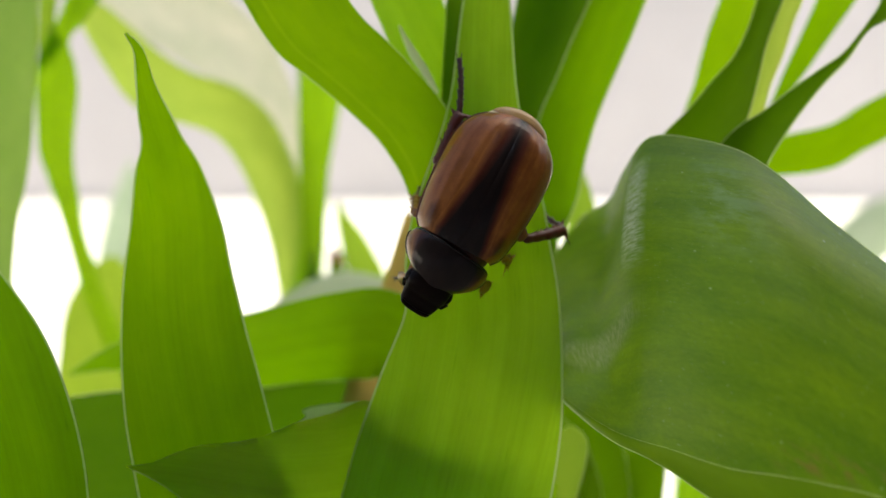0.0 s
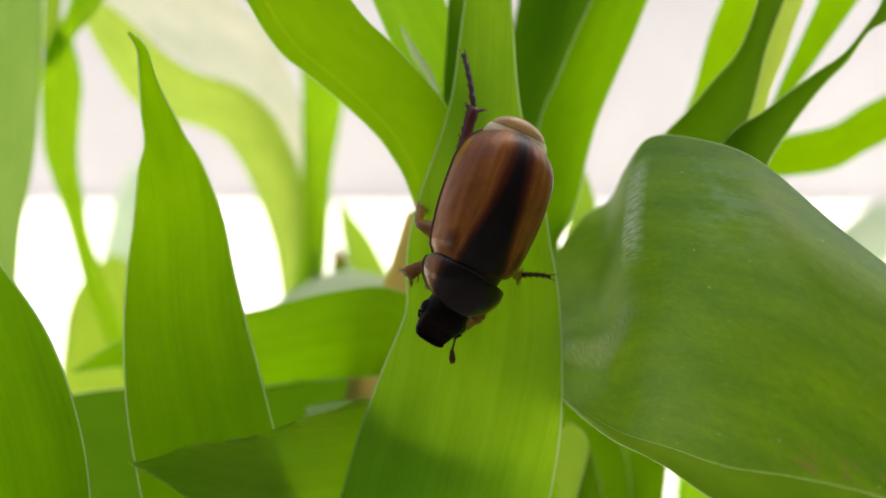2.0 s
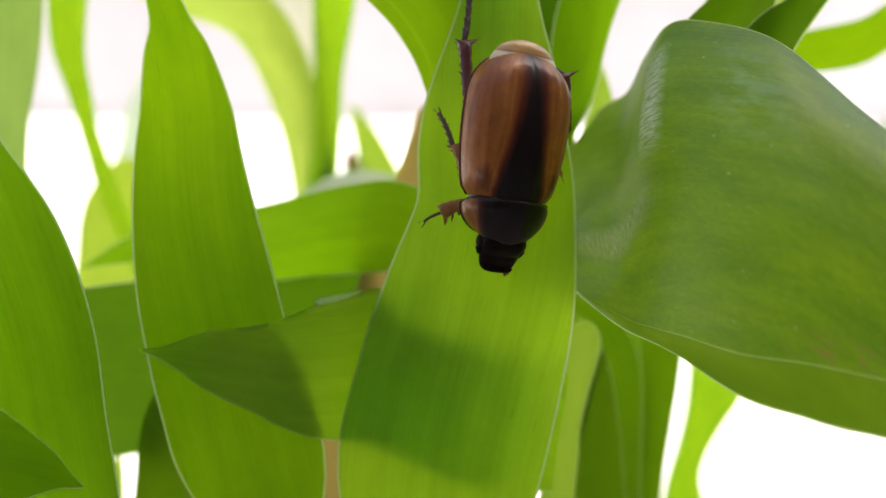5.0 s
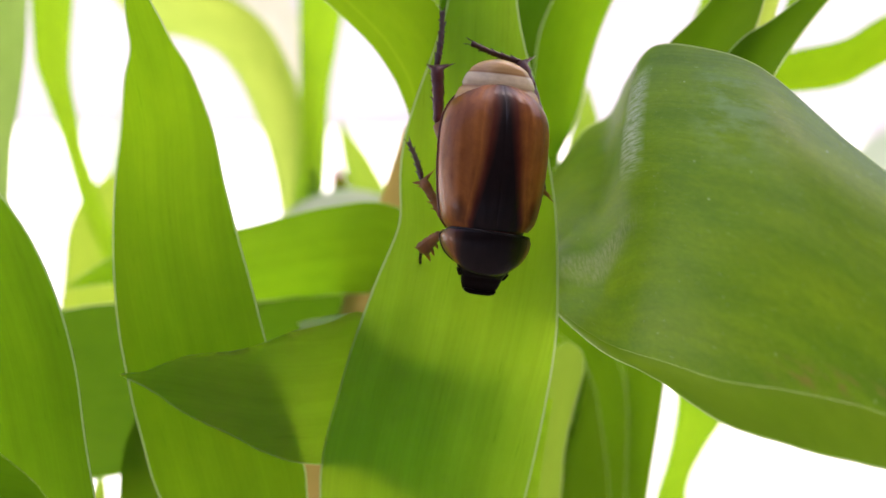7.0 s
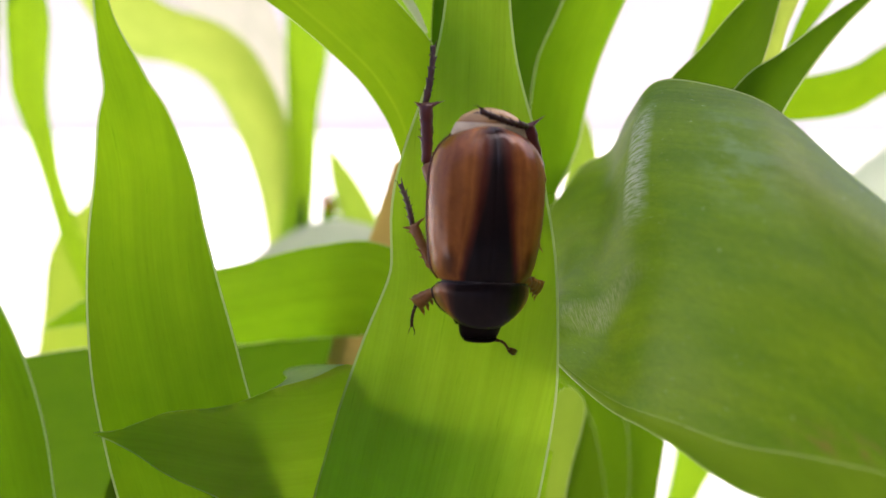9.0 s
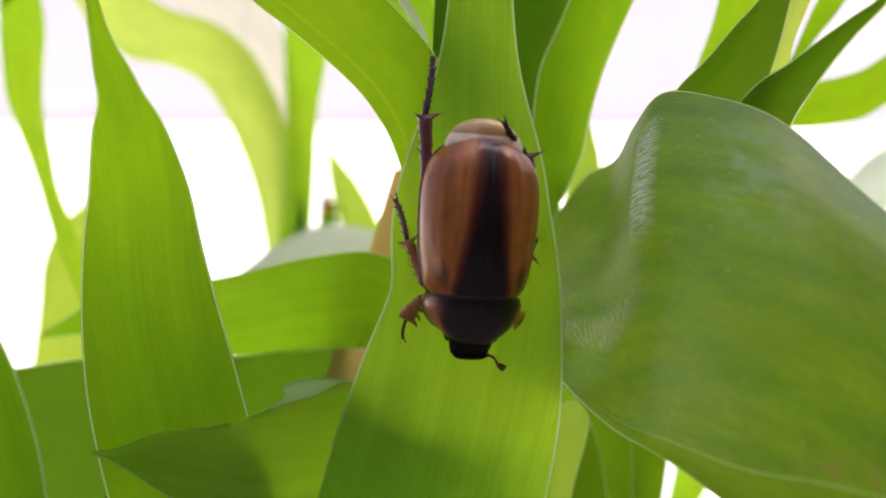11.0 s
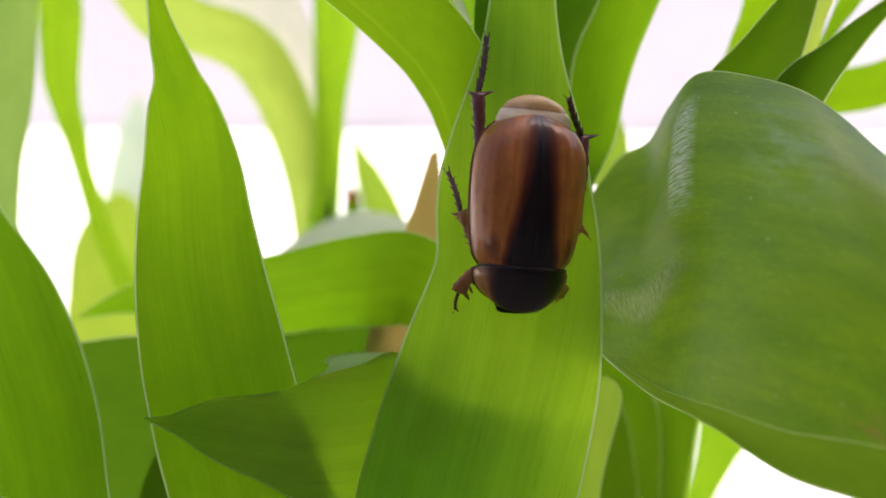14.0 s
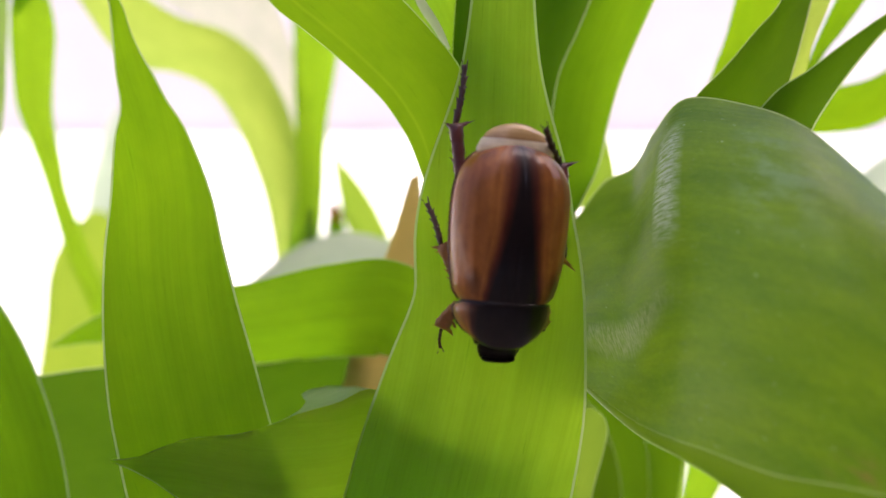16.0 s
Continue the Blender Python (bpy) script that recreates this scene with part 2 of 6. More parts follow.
def shell_material(name, dark, warm, tan, rear, front, shoulder=0.0, gloss=0.5, coat=0.5):
    """Beetle's horn (UV "shell": x from the seam to the rim, y from the tail to the neck): a dark band along the seam,
    rear wide at the tail and front wide at the neck, then warm brown that clears into tan with soft reddish stripes."""
    m, n, l, bsdf, out = material(name)

    def calc(op, a, b=None, c=None):
        x = n.new("ShaderNodeMath")
        x.operation = op
        for sock, v in zip(x.inputs, (a, b, c)):
            if v is None:
                continue
            if hasattr(v, "is_linked"):
                l.new(v, sock)
            else:
                sock.default_value = v
        return x.outputs[0]

    co = n.new("ShaderNodeTexCoord").outputs["Object"]
    uvn = n.new("ShaderNodeUVMap")
    uvn.uv_map = "shell"
    sep = n.new("ShaderNodeSeparateXYZ")
    l.new(uvn.outputs[0], sep.inputs[0])
    u, v = sep.outputs[0], sep.outputs[1]
    drift = noise_tex(n, l, mapped(n, l, co, (420, 95, 420)), 1.0, 3)
    grain = noise_tex(n, l, mapped(n, l, co, (1500, 170, 1500)), 1.0, 4)
    blotch = noise_tex(n, l, mapped(n, l, co, (300, 260, 300)), 1.0, 4, 0.65)
    pits = noise_tex(n, l, mapped(n, l, co, (3600, 3600, 3600)), 1.0, 2)
    width = calc("MULTIPLY_ADD", calc("POWER", v, 2.3), front - rear, rear)
    off = calc("SUBTRACT", calc("MULTIPLY_ADD", calc("SUBTRACT", drift, 0.5), 0.16, u), width)
    off = calc("MULTIPLY", off, calc("MULTIPLY_ADD", v, 1.5, 1.0))
    tones = ramp(n, [(0.0, dark), (0.06, dark), (0.17, tuple(0.55 * a + 0.45 * b for a, b in zip(dark, warm))), (0.29, warm), (0.40, tuple(0.5 * a + 0.5 * b for a, b in zip(tan, warm))), (0.50, tan),
                     (0.56, tuple(0.78 * a + 0.22 * b for a, b in zip(tan, warm))), (0.68, tan), (0.90, tuple(0.72 * a + 0.28 * b for a, b in zip(tan, warm)))])
    l.new(calc("ADD", off, 0.12), tones.inputs[0])
    col = tones.outputs[0]
    if shoulder:
        # a reddish smudge on the shoulder bump
        du, dv = calc("MULTIPLY", calc("SUBTRACT", u, 0.74), 5.5), calc("MULTIPLY", calc("SUBTRACT", v, 0.88), 8.0)
        far = calc("ADD", calc("MULTIPLY", du, du), calc("MULTIPLY", dv, dv))
        sm = ramp(n, [(0.0, (shoulder,) * 3), (0.9, (0, 0, 0))])
        l.new(calc("ADD", far, calc("MULTIPLY", blotch, 0.3)), sm.inputs[0])
        col = mixcol(n, l, sm.outputs[0], col, tuple(0.35 * w for w in warm))
        # the tail end darkens towards the seam
        rear_end = ramp(n, [(0.0, (0.6, 0.6, 0.6)), (0.05, (0.35, 0.35, 0.35)), (0.13, (0, 0, 0))])
        l.new(calc("ADD", v, calc("MULTIPLY", calc("MULTIPLY", u, u), 0.22)), rear_end.inputs[0])
        col = mixcol(n, l, rear_end.outputs[0], col, tuple(0.6 * a + 0.4 * b for a, b in zip(dark, warm)))
    streak = ramp(n, [(0.30, (0.82, 0.77, 0.74)), (0.5, (1.0, 0.98, 0.96)), (0.70, (1.10, 1.10, 1.10))])
    l.new(grain, streak.inputs[0])
    mott = ramp(n, [(0.34, (0.72, 0.66, 0.64)), (0.62, (1.12, 1.1, 1.06))])
    l.new(blotch, mott.inputs[0])
    col = mixcol(n, l, 1.0, mixcol(n, l, 1.0, col, streak.outputs[0], "MULTIPLY"), mott.outputs[0], "MULTIPLY")
    l.new(col, bsdf.inputs["Base Color"])
    rr = ramp(n, [(0.35, (0.30,) * 3), (0.65, (0.42,) * 3)])
    l.new(blotch, rr.inputs[0])
    l.new(rr.outputs[0], bsdf.inputs["Roughness"])
    bsdf.inputs["Specular IOR Level"].default_value = gloss
    bsdf.inputs["Coat Weight"].default_value = coat
    bsdf.inputs["Coat Roughness"].default_value = 0.08
    bump = n.new("ShaderNodeBump")
    bump.inputs["Strength"].default_value = 0.28
    bump.inputs["Distance"].default_value = 0.00012
    l.new(pits, bump.inputs["Height"])
    l.new(bump.outputs[0], bsdf.inputs["Normal"])
    ripple = n.new("ShaderNodeBump")
    ripple.inputs["Strength"].default_value = 0.22
    ripple.inputs["Distance"].default_value = 0.0002
    l.new(noise_tex(n, l, mapped(n, l, co, (1500, 1100, 1500)), 1.0, 3), ripple.inputs["Height"])
    l.new(ripple.outputs[0], bsdf.inputs["Coat Normal"])
    return m


def horn(name, col, rough=0.35, coat=0.3, gloss=0.3):
    m, n, l, bsdf, out = material(name)
    co = n.new("ShaderNodeTexCoord").outputs["Object"]
    f = noise_tex(n, l, co, 900, 4)
    r = ramp(n, [(0.3, tuple(c * 0.8 for c in col)), (0.7, tuple(min(1, c * 1.2) for c in col))])
    l.new(f, r.inputs[0])
    l.new(r.outputs[0], bsdf.inputs["Base Color"])
    bsdf.inputs["Roughness"].default_value = rough
    bsdf.inputs["Coat Weight"].default_value = coat
    bsdf.inputs["Specular IOR Level"].default_value = gloss
    bump = n.new("ShaderNodeBump")
    bump.inputs["Strength"].default_value = 0.4
    bump.inputs["Distance"].default_value = 0.0001
    l.new(noise_tex(n, l, co, 2500, 2), bump.inputs["Height"])
    l.new(bump.outputs[0], bsdf.inputs["Normal"])
    return m


ELYTRA = shell_material("amber_shell", (0.013, 0.005, 0.0045), (0.125, 0.027, 0.010), (0.43, 0.150, 0.030), 0.09, 0.53, 0.8, 0.25, 0.4)
NECK = shell_material("dark_shell", (0.013, 0.005, 0.0045), (0.07, 0.020, 0.010), (0.34, 0.13, 0.035), 0.66, 0.76, 0.0, 0.2, 0.6)
HEAD = horn("black_horn", (0.010, 0.0045, 0.0035), 0.32, 0.0, 0.12)


def belly_material():
    """Cream rings that darken to orange-brown at the tip."""
    m, n, l, bsdf, out = material("cream_horn")
    co = n.new("ShaderNodeTexCoord").outputs["Object"]
    sep = n.new("ShaderNodeSeparateXYZ")
    l.new(co, sep.inputs[0])
    place = n.new("ShaderNodeMapRange")
    l.new(sep.outputs[1], place.inputs[0])
    for i, v in ((1, -0.0180), (2, -0.0130), (3, 0.0), (4, 1.0)):
        place.inputs[i].default_value = v
    rings = ramp(n, [(0.0, (0.60, 0.36, 0.12)), (0.26, (0.68, 0.44, 0.17)), (0.36, (0.62, 0.38, 0.14)), (0.40, (0.42, 0.21, 0.07)), (0.44, (0.88, 0.76, 0.50)), (0.66, (0.86, 0.70, 0.42)), (0.72, (0.50, 0.27, 0.10)), (0.78, (0.68, 0.44, 0.19))])
    l.new(place.outputs[0], rings.inputs[0])
    mott = ramp(n, [(0.3, (0.8, 0.74, 0.68)), (0.7, (1.1, 1.08, 1.05))])
    l.new(noise_tex(n, l, mapped(n, l, co, (500, 900, 500)), 1.0, 4, 0.6), mott.inputs[0])
    l.new(mixcol(n, l, 1.0, rings.outputs[0], mott.outputs[0], "MULTIPLY"), bsdf.inputs["Base Color"])
    bsdf.inputs["Roughness"].default_value = 0.26
    bsdf.inputs["Coat Weight"].default_value = 0.4
    bsdf.inputs["Coat Roughness"].default_value = 0.12
    bump = n.new("ShaderNodeBump")
    bump.inputs["Strength"].default_value = 0.35
    bump.inputs["Distance"].default_value = 0.0001
    l.new(noise_tex(n, l, co, 2200, 2), bump.inputs["Height"])
    l.new(bump.outputs[0], bsdf.inputs["Normal"])
    return m


BELLY = belly_material()
LEG = horn("red_brown_horn", (0.105, 0.020, 0.014))
LEG_AMBER = horn("amber_horn", (0.30, 0.12, 0.03))
CLAW = horn("dark_claw", (0.06, 0.019, 0.013))


# ---- builders ----
def mm(x, y, z):
    return Vector((x, y, z)) / 1000 + ORIGIN


def part(name, bm, mat, parent=None, label="", smooth=True):
    me = bpy.data.meshes.new(name)
    if smooth:
        for f in bm.faces:
            f.smooth = True
    bm.to_mesh(me)
    bm.free()
    for mt in (mat if isinstance(mat, (list, tuple)) else [mat]):
        me.materials.append(mt)
    ob = new(name, me)
    if parent is not None:
        ob.parent = parent
    if label:
        ob["label"] = label
    return ob


def spline(rows, t):
    """Catmull-Rom through rows of equal length, t from 0 to 1."""
    k = t * (len(rows) - 1)
    i = min(int(k), len(rows) - 2)
    u = k - i
    p1, p2 = np.array(rows[i], float), np.array(rows[i + 1], float)
    p0 = np.array(rows[i - 1], float) if i > 0 else 2 * p1 - p2
    p3 = np.array(rows[i + 2], float) if i + 2 < len(rows) else 2 * p2 - p1
    return 0.5 * (2 * p1 + (p2 - p0) * u + (2 * p0 - 5 * p1 + 4 * p2 - p3) * u * u + (3 * p1 - p0 - 3 * p2 + p3) * u ** 3)


def tube(bm, path, radius, sides=6, close=True):
    """A round bar along path; radius is a number or one for each point."""
    rings = []
    side = None
    for i, p in enumerate(path):
        a, b = path[max(i - 1, 0)], path[min(i + 1, len(path) - 1)]
        t = (b - a).normalized()
        if side is None:
            side = t.orthogonal().normalized()
        side = (side - t * side.dot(t)).normalized()
        other = t.cross(side)
        r = radius[i] if isinstance(radius, (list, tuple)) else radius
        rings.append([bm.verts.new(p + (side * math.cos(2 * math.pi * j / sides) + other * math.sin(2 * math.pi * j / sides)) * r) for j in range(sides)])
    for r0, r1 in zip(rings, rings[1:]):
        for j in range(sides):
            bm.faces.new((r0[j], r0[(j + 1) % sides], r1[(j + 1) % sides], r1[j]))
    if close:
        bm.faces.new(rings[0][::-1])
        bm.faces.new(rings[-1])


def crest(x, t):
    """A fold that runs slantwise over a leaf: a long slope on one side, a steep one on the other."""
    return math.exp(-(x / (0.42 if x < 0 else 0.15)) ** 2) * math.exp(-((t - 0.16) / 0.15) ** 2)


def leaf(plant, rows, mat=None, cup=0.12, rib=0.0, wave=0.0, waves=3.0, lip=0.0, fold=(0.95, 0.7), ridge=0.0, steps=56, across=14, rim=0.065, label="", seed=0, face=(0, -1, 0.15)):
    """A strap leaf from base to tip. rows: x, y, z, half width (mm), tilt (degrees about its own
    line), or x, y, z and the half width as a vector. cup: how far the edges
    stand forward of the middle; rib: depth of the groove along the middle; wave: ruffle of the edges; lip: width of the
    turned-back edge, fold: how far that runs on along the blade and back from it. The blade is one skin with a round margin."""
    rng = random.Random(seed)
    ph = rng.uniform(0, 6)
    free = len(rows[0]) == 6
    rows = [r if len(r) > 4 else (*r, 0.0) for r in rows]
    lip = list(lip) if isinstance(lip, (list, tuple)) else [lip] * len(rows)
    cups = list(cup) if isinstance(cup, (list, tuple)) else [cup] * len(rows)
    rows = [(*r, c, k) for r, c, k in zip(rows, cups, lip)]
    has_lip = max(lip) > 0
    pts = [spline(rows, i / steps) for i in range(steps + 1)]
    centre = [mm(*p[:3]) for p in pts]
    bm = bmesh.new()
    uvl = bm.loops.layers.uv.new("UVMap")
    span = bm.loops.layers.uv.new("span")
    grid, coords, along = [], [], 0.0
    lips = 8 if has_lip else 0
    for i, p in enumerate(pts):
        a, b = centre[max(i - 1, 0)], centre[min(i + 1, steps)]
        t = (b - a).normalized()
        if i:
            along += (centre[i] - centre[i - 1]).length * 1000
        n = Vector(face).normalized()
        s = t.cross(n).normalized()
        n = s.cross(t).normalized()
        if free:
            w = max(Vector(p[3:6]).length, 0.05) / 1000
            s = Vector(p[3:6]).normalized()
            n = s.cross(t).normalized()
        else:
            w = max(p[3], 0.05) / 1000
            turn = Matrix.Rotation(radians(p[4]), 3, t)
            s, n = turn @ s, turn @ n
        row, crow = [], []
        cup = p[-2]
        for j in range(across + 1 + lips):
            if j <= across:
                x = 2 * j / across - 1
                lift = cup * w * (x * x - free) + crest(x - 0.95 + 2.33 * i / steps, i / steps) * ridge / 1000 - rib * w * math.exp(-(x / 0.07) ** 2)
                lift += wave / 1000 * abs(x) ** 3 * math.sin(waves * 2 * math.pi * i / steps + ph + (1.3 if x > 0 else 0))
                q = centre[i] + s * (w * x) + n * lift
                crow.append((x * w * 1000, along))
            else:
                k = ((j - across) / lips) ** 2.0
                lw = max(p[-1], 0.0) / 1000 * k
                q = centre[i] + s * (w + lw * fold[0]) + n * (cup * w * (1 - free) - lw * fold[1] * (k if fold[0] > 0 else 1.0))
                crow.append((w * 1000 + lw * 1000, along))
            row.append(bm.verts.new(q))
        grid.append(row)
        coords.append(crow)
    wide = across + lips
    for i in range(steps):
        for j in range(wide):
            f = bm.faces.new((grid[i][j], grid[i][j + 1], grid[i + 1][j + 1], grid[i + 1][j]))
            f.material_index = 0 if j < across else 2 if j == across else 1
            for lp, (ii, jj) in zip(f.loops, ((i, j), (i, j + 1), (i + 1, j + 1), (i + 1, j))):
                lp[uvl].uv = coords[ii][jj]
                lp[span].uv = (min(jj / across, 1.0), ii / steps)
    left_edge = [(r[0].co.copy(), r[1].co.copy()) for r in grid]
    right_edge = [(r[-1].co.copy(), r[-2].co.copy()) for r in grid]
    blade = part("leaf", bm, [mat, LEAF_LIP if fold[0] > 0 else LEAF_WAX_SHEEN, MARGIN] if has_lip else mat or LEAF, plant, label)
    blade.matrix_parent_inverse = Matrix.Translation(plant.location).inverted()
    if rim:
        bm = bmesh.new()
        for k, inner, line in ((0, 1, left_edge), (-1, -2, right_edge)):
            prev = None
            for p, q in line:
                out = (p - q).normalized() * rim / 1000
                pair = (bm.verts.new(p - out * 0.2), bm.verts.new(p + out * 0.8), bm.verts.new(p + out * 1.6))
                if prev:
                    bm.faces.new((prev[0], prev[1], pair[1], pair[0]))
                    bm.faces.new((prev[1], prev[2], pair[2], pair[1]))
                prev = pair
        part("leaf_margin", bm, MARGIN, blade)
    return blade


def plant_thing(label, stalk_rows, group="leafy plants"):
    """A plant: an Empty on the ground, with a stalk of wrapped sheaths; leaves are hung on it by leaf()."""
    foot = stalk_rows[0]
    stalk_rows = [(foot[0], foot[1], -253.0, foot[3])] + stalk_rows
    ob = new("leafy_plant")
    ob.location = mm(foot[0], foot[1], -250.0)
    tagged(ob, label, "plant", group)
    bm = bmesh.new()
    pts = [spline(stalk_rows, i / 30) for i in range(31)]
    tube(bm, [mm(*p[:3]) for p in pts], [p[3] / 1000 for p in pts], 14)
    stalk = part("stalk", bm, STALK, ob)
    stalk.matrix_parent_inverse = Matrix.Translation(ob.location).inverted()
    return ob


# ---- the place ----
def sheet(name, size, centre, mat, label):
    bm = bmesh.new()
    bmesh.ops.create_cube(bm, size=1, matrix=Matrix.Translation(centre) @ Matrix.Diagonal((*size, 1)))
    ob = part(name, bm, mat, None, smooth=False)
    return tagged(ob, label, name.split("_")[0], kind="structure")


sheet("ground", (120, 120, 0.2), (0, 50, -0.1), GROUND, "pale sunlit concrete ground, glaringly bright")
# unseen earth patch, added to weaken the light that bounces up in front
sheet("soil_bed", (2.2, 1.34, 0.02), (-0.07, -0.33, -0.004), SOIL, "unseen dry earth bed under the plants, added to dim bounced light")
sheet("wall_back", (30, 0.2, 0.62), (0, 2.06, 0.31), WALL, "low beige plastered garden wall beyond the plants")

# out-of-view wall, added only to hold the sun off the plants
sheet("wall_side", (0.2, 2.43, 4.2), (1.15, -0.885, 2.1), DARK_WALL, "unseen dark brown wall added to keep the sun off the plants")
# added out of view, dark so that little light returns from the front
sheet("wall_house", (12, 0.2, 2.2), (0, -2.1, 1.1), DARK_WALL, "unseen dark brown wall added behind the camera to darken reflections")

# ---- the plants ----
main = plant_thing("young corn-like plant with broad arching green leaves",
                   [(7.2, 128.8, -190.8, 5.6), (6.1, 119.9, -126.4, 6.6), (5.3, 114.2, -89.6, 6.0), (5.1, 112.2, -71.9, 4.3), (5.4, 112.3, -60.2, 2.1)])
# the leaf that the beetle sits on
leaf(main, [(1.2, 107.8, -96.8, 4.3), (-1.3, 104.7, -74.5, 8.9), (-1.8, 103.3, -59.0, 11.6), (0.45, 103.4, -47.1, 11.5), (2.9, 104.7, -36.7, 10.6), (4.5, 106.7, -27.3, 8.8), (4.1, 108.7, -19.8, 8.2), (4.4, 110.8, -13.5, 7.0), (4.8, 114.2, -3.2, 4.0), (5.2, 117.9, 9.4, 2.6), (5.9, 121.8, 22.9, 0.7), (6.5, 124.1, 29.9, 0.1)], LEAF, cup=0.06, rim=0.16, label="broad bright green leaf, backlit", seed=1)
# leaves that rise behind it
leaf(main, [(-0.6, 117.5, -17.8, 1.7, 0.0, 1.4), (-0.6, 118.0, -13.5, 2.8, 0.0, 2.6), (-1.4, 118.0, -9.8, 3.4, 0.0, 2.4), (-2.5, 118.0, -7.3, 3.6, 0.0, 2.5), (-4.6, 117.6, -4.2, 3.8, 0.0, 2.4), (-8.4, 117.0, -0.3, 4.2, 0.0, 2.3), (-11.6, 116.6, 2.6, 4.6, 0.0, 2.2), (-14.3, 116.2, 4.9, 4.9, 0.0, 2.1), (-16.5, 115.8, 7.8, 5.0, 0.0, 1.9), (-18.6, 115.4, 11.1, 4.7, 0.0, 1.9), (-21.3, 114.5, 14.8, 4.3, 0.0, 1.9), (-27.6, 113.5, 18.9, 0.1, 0.0, -0.1)], LEAF_RIBBED, cup=0.1, seed=2, label="smooth bright green leaf with a raised middle line")
# highlight on a leaf edge, shaped as a narrow whitish leaf
leaf(main, [(-0.7, 119.2, -1.7, 0.2, 0.0, 0.1), (-2.1, 119.5, 0.8, 0.5, 0.0, 0.1), (-3.5, 120.0, 2.9, 0.5, 0.0, 0.2), (-4.6, 120.3, 4.9, 0.3, 0.0, 0.1), (-5.4, 120.5, 6.6, 0.1, 0.0, 0.0)], LEAF_WHITE, cup=0.2, seed=34, rim=0, steps=20, label="narrow leaf edge with its highlight put into a whitish colour")
leaf(main, [(4.1, 122.4, -20.0, 2.2), (1.2, 125.2, -4.2, 4.4), (-3.2, 126.9, 5.8, 4.5), (-6.9, 128.5, 14.5, 4.2), (-10.5, 129.7, 21.6, 0.2)], LEAF, cup=0.2, seed=3, face=(0.4, -1, 0.1))
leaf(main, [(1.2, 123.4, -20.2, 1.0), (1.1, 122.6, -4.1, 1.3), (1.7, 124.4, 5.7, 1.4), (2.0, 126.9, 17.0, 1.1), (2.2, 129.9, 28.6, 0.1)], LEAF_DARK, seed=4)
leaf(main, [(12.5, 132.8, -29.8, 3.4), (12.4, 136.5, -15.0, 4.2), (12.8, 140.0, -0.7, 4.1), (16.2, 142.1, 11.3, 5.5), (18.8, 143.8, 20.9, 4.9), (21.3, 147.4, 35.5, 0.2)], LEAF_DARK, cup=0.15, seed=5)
# unseen leaf added behind the dark one to cut its backlight
leaf(main, [(12.1, 137.7, -30.9, 2.0), (11.5, 141.0, -15.5, 2.8), (12.9, 144.1, -0.7, 3.8), (16.2, 146.2, 11.6, 5.2), (18.5, 148.0, 21.5, 4.5), (20.5, 150.0, 33.0, 0.2)], LEAF_MID, cup=0.15, seed=36)
leaf(main, [(13.3, 127.0, -21.5, 1.9, 0.0, 0.0), (14.9, 128.5, -15.8, 3.0, 0.0, -0.2), (15.7, 130.0, -10.4, 3.4, 0.0, -0.4), (16.9, 131.0, -5.2, 3.7, 0.0, -0.4), (19.0, 132.0, -0.3, 3.6, 0.0, -0.4), (21.4, 133.0, 5.3, 3.8, 0.0, -0.1), (23.7, 134.0, 10.6, 3.7, 0.0, 0.0), (25.8, 135.0, 15.2, 3.7, 0.0, 0.0), (27.4, 136.0, 22.7, 0.2, 0.0, 0.0)], LEAF_MID, cup=0.2, seed=6, rim=0.13)
leaf(main, [(21.3, 149.0, -25.3, 2.7, 0.0, 0.4), (21.8, 150.0, -22.0, 2.3, 0.0, 0.4), (22.2, 151.0, -19.5, 1.7, 0.0, 0.3), (22.3, 152.0, -17.0, 1.0, 0.0, 0.2), (22.3, 153.0, -14.2, 0.1, 0.0, 0.0)], LEAF_YOUNG, cup=0.2, seed=38, rim=0, steps=24)
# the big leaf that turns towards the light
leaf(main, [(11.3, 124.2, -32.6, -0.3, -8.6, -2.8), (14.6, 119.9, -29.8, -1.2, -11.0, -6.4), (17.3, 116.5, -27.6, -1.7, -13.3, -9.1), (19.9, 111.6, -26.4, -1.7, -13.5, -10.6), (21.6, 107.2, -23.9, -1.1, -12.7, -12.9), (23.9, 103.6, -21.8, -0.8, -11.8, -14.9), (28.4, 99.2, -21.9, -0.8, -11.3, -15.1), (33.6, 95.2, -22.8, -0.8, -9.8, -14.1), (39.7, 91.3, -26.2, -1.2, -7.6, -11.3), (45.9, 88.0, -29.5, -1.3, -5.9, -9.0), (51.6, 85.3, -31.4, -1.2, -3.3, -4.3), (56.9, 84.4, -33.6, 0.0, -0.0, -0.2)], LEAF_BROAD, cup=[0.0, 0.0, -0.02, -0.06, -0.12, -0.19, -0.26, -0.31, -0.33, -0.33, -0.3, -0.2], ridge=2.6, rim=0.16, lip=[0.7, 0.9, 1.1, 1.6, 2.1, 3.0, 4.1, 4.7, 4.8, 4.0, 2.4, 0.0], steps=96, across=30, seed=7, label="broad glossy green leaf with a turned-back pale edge")
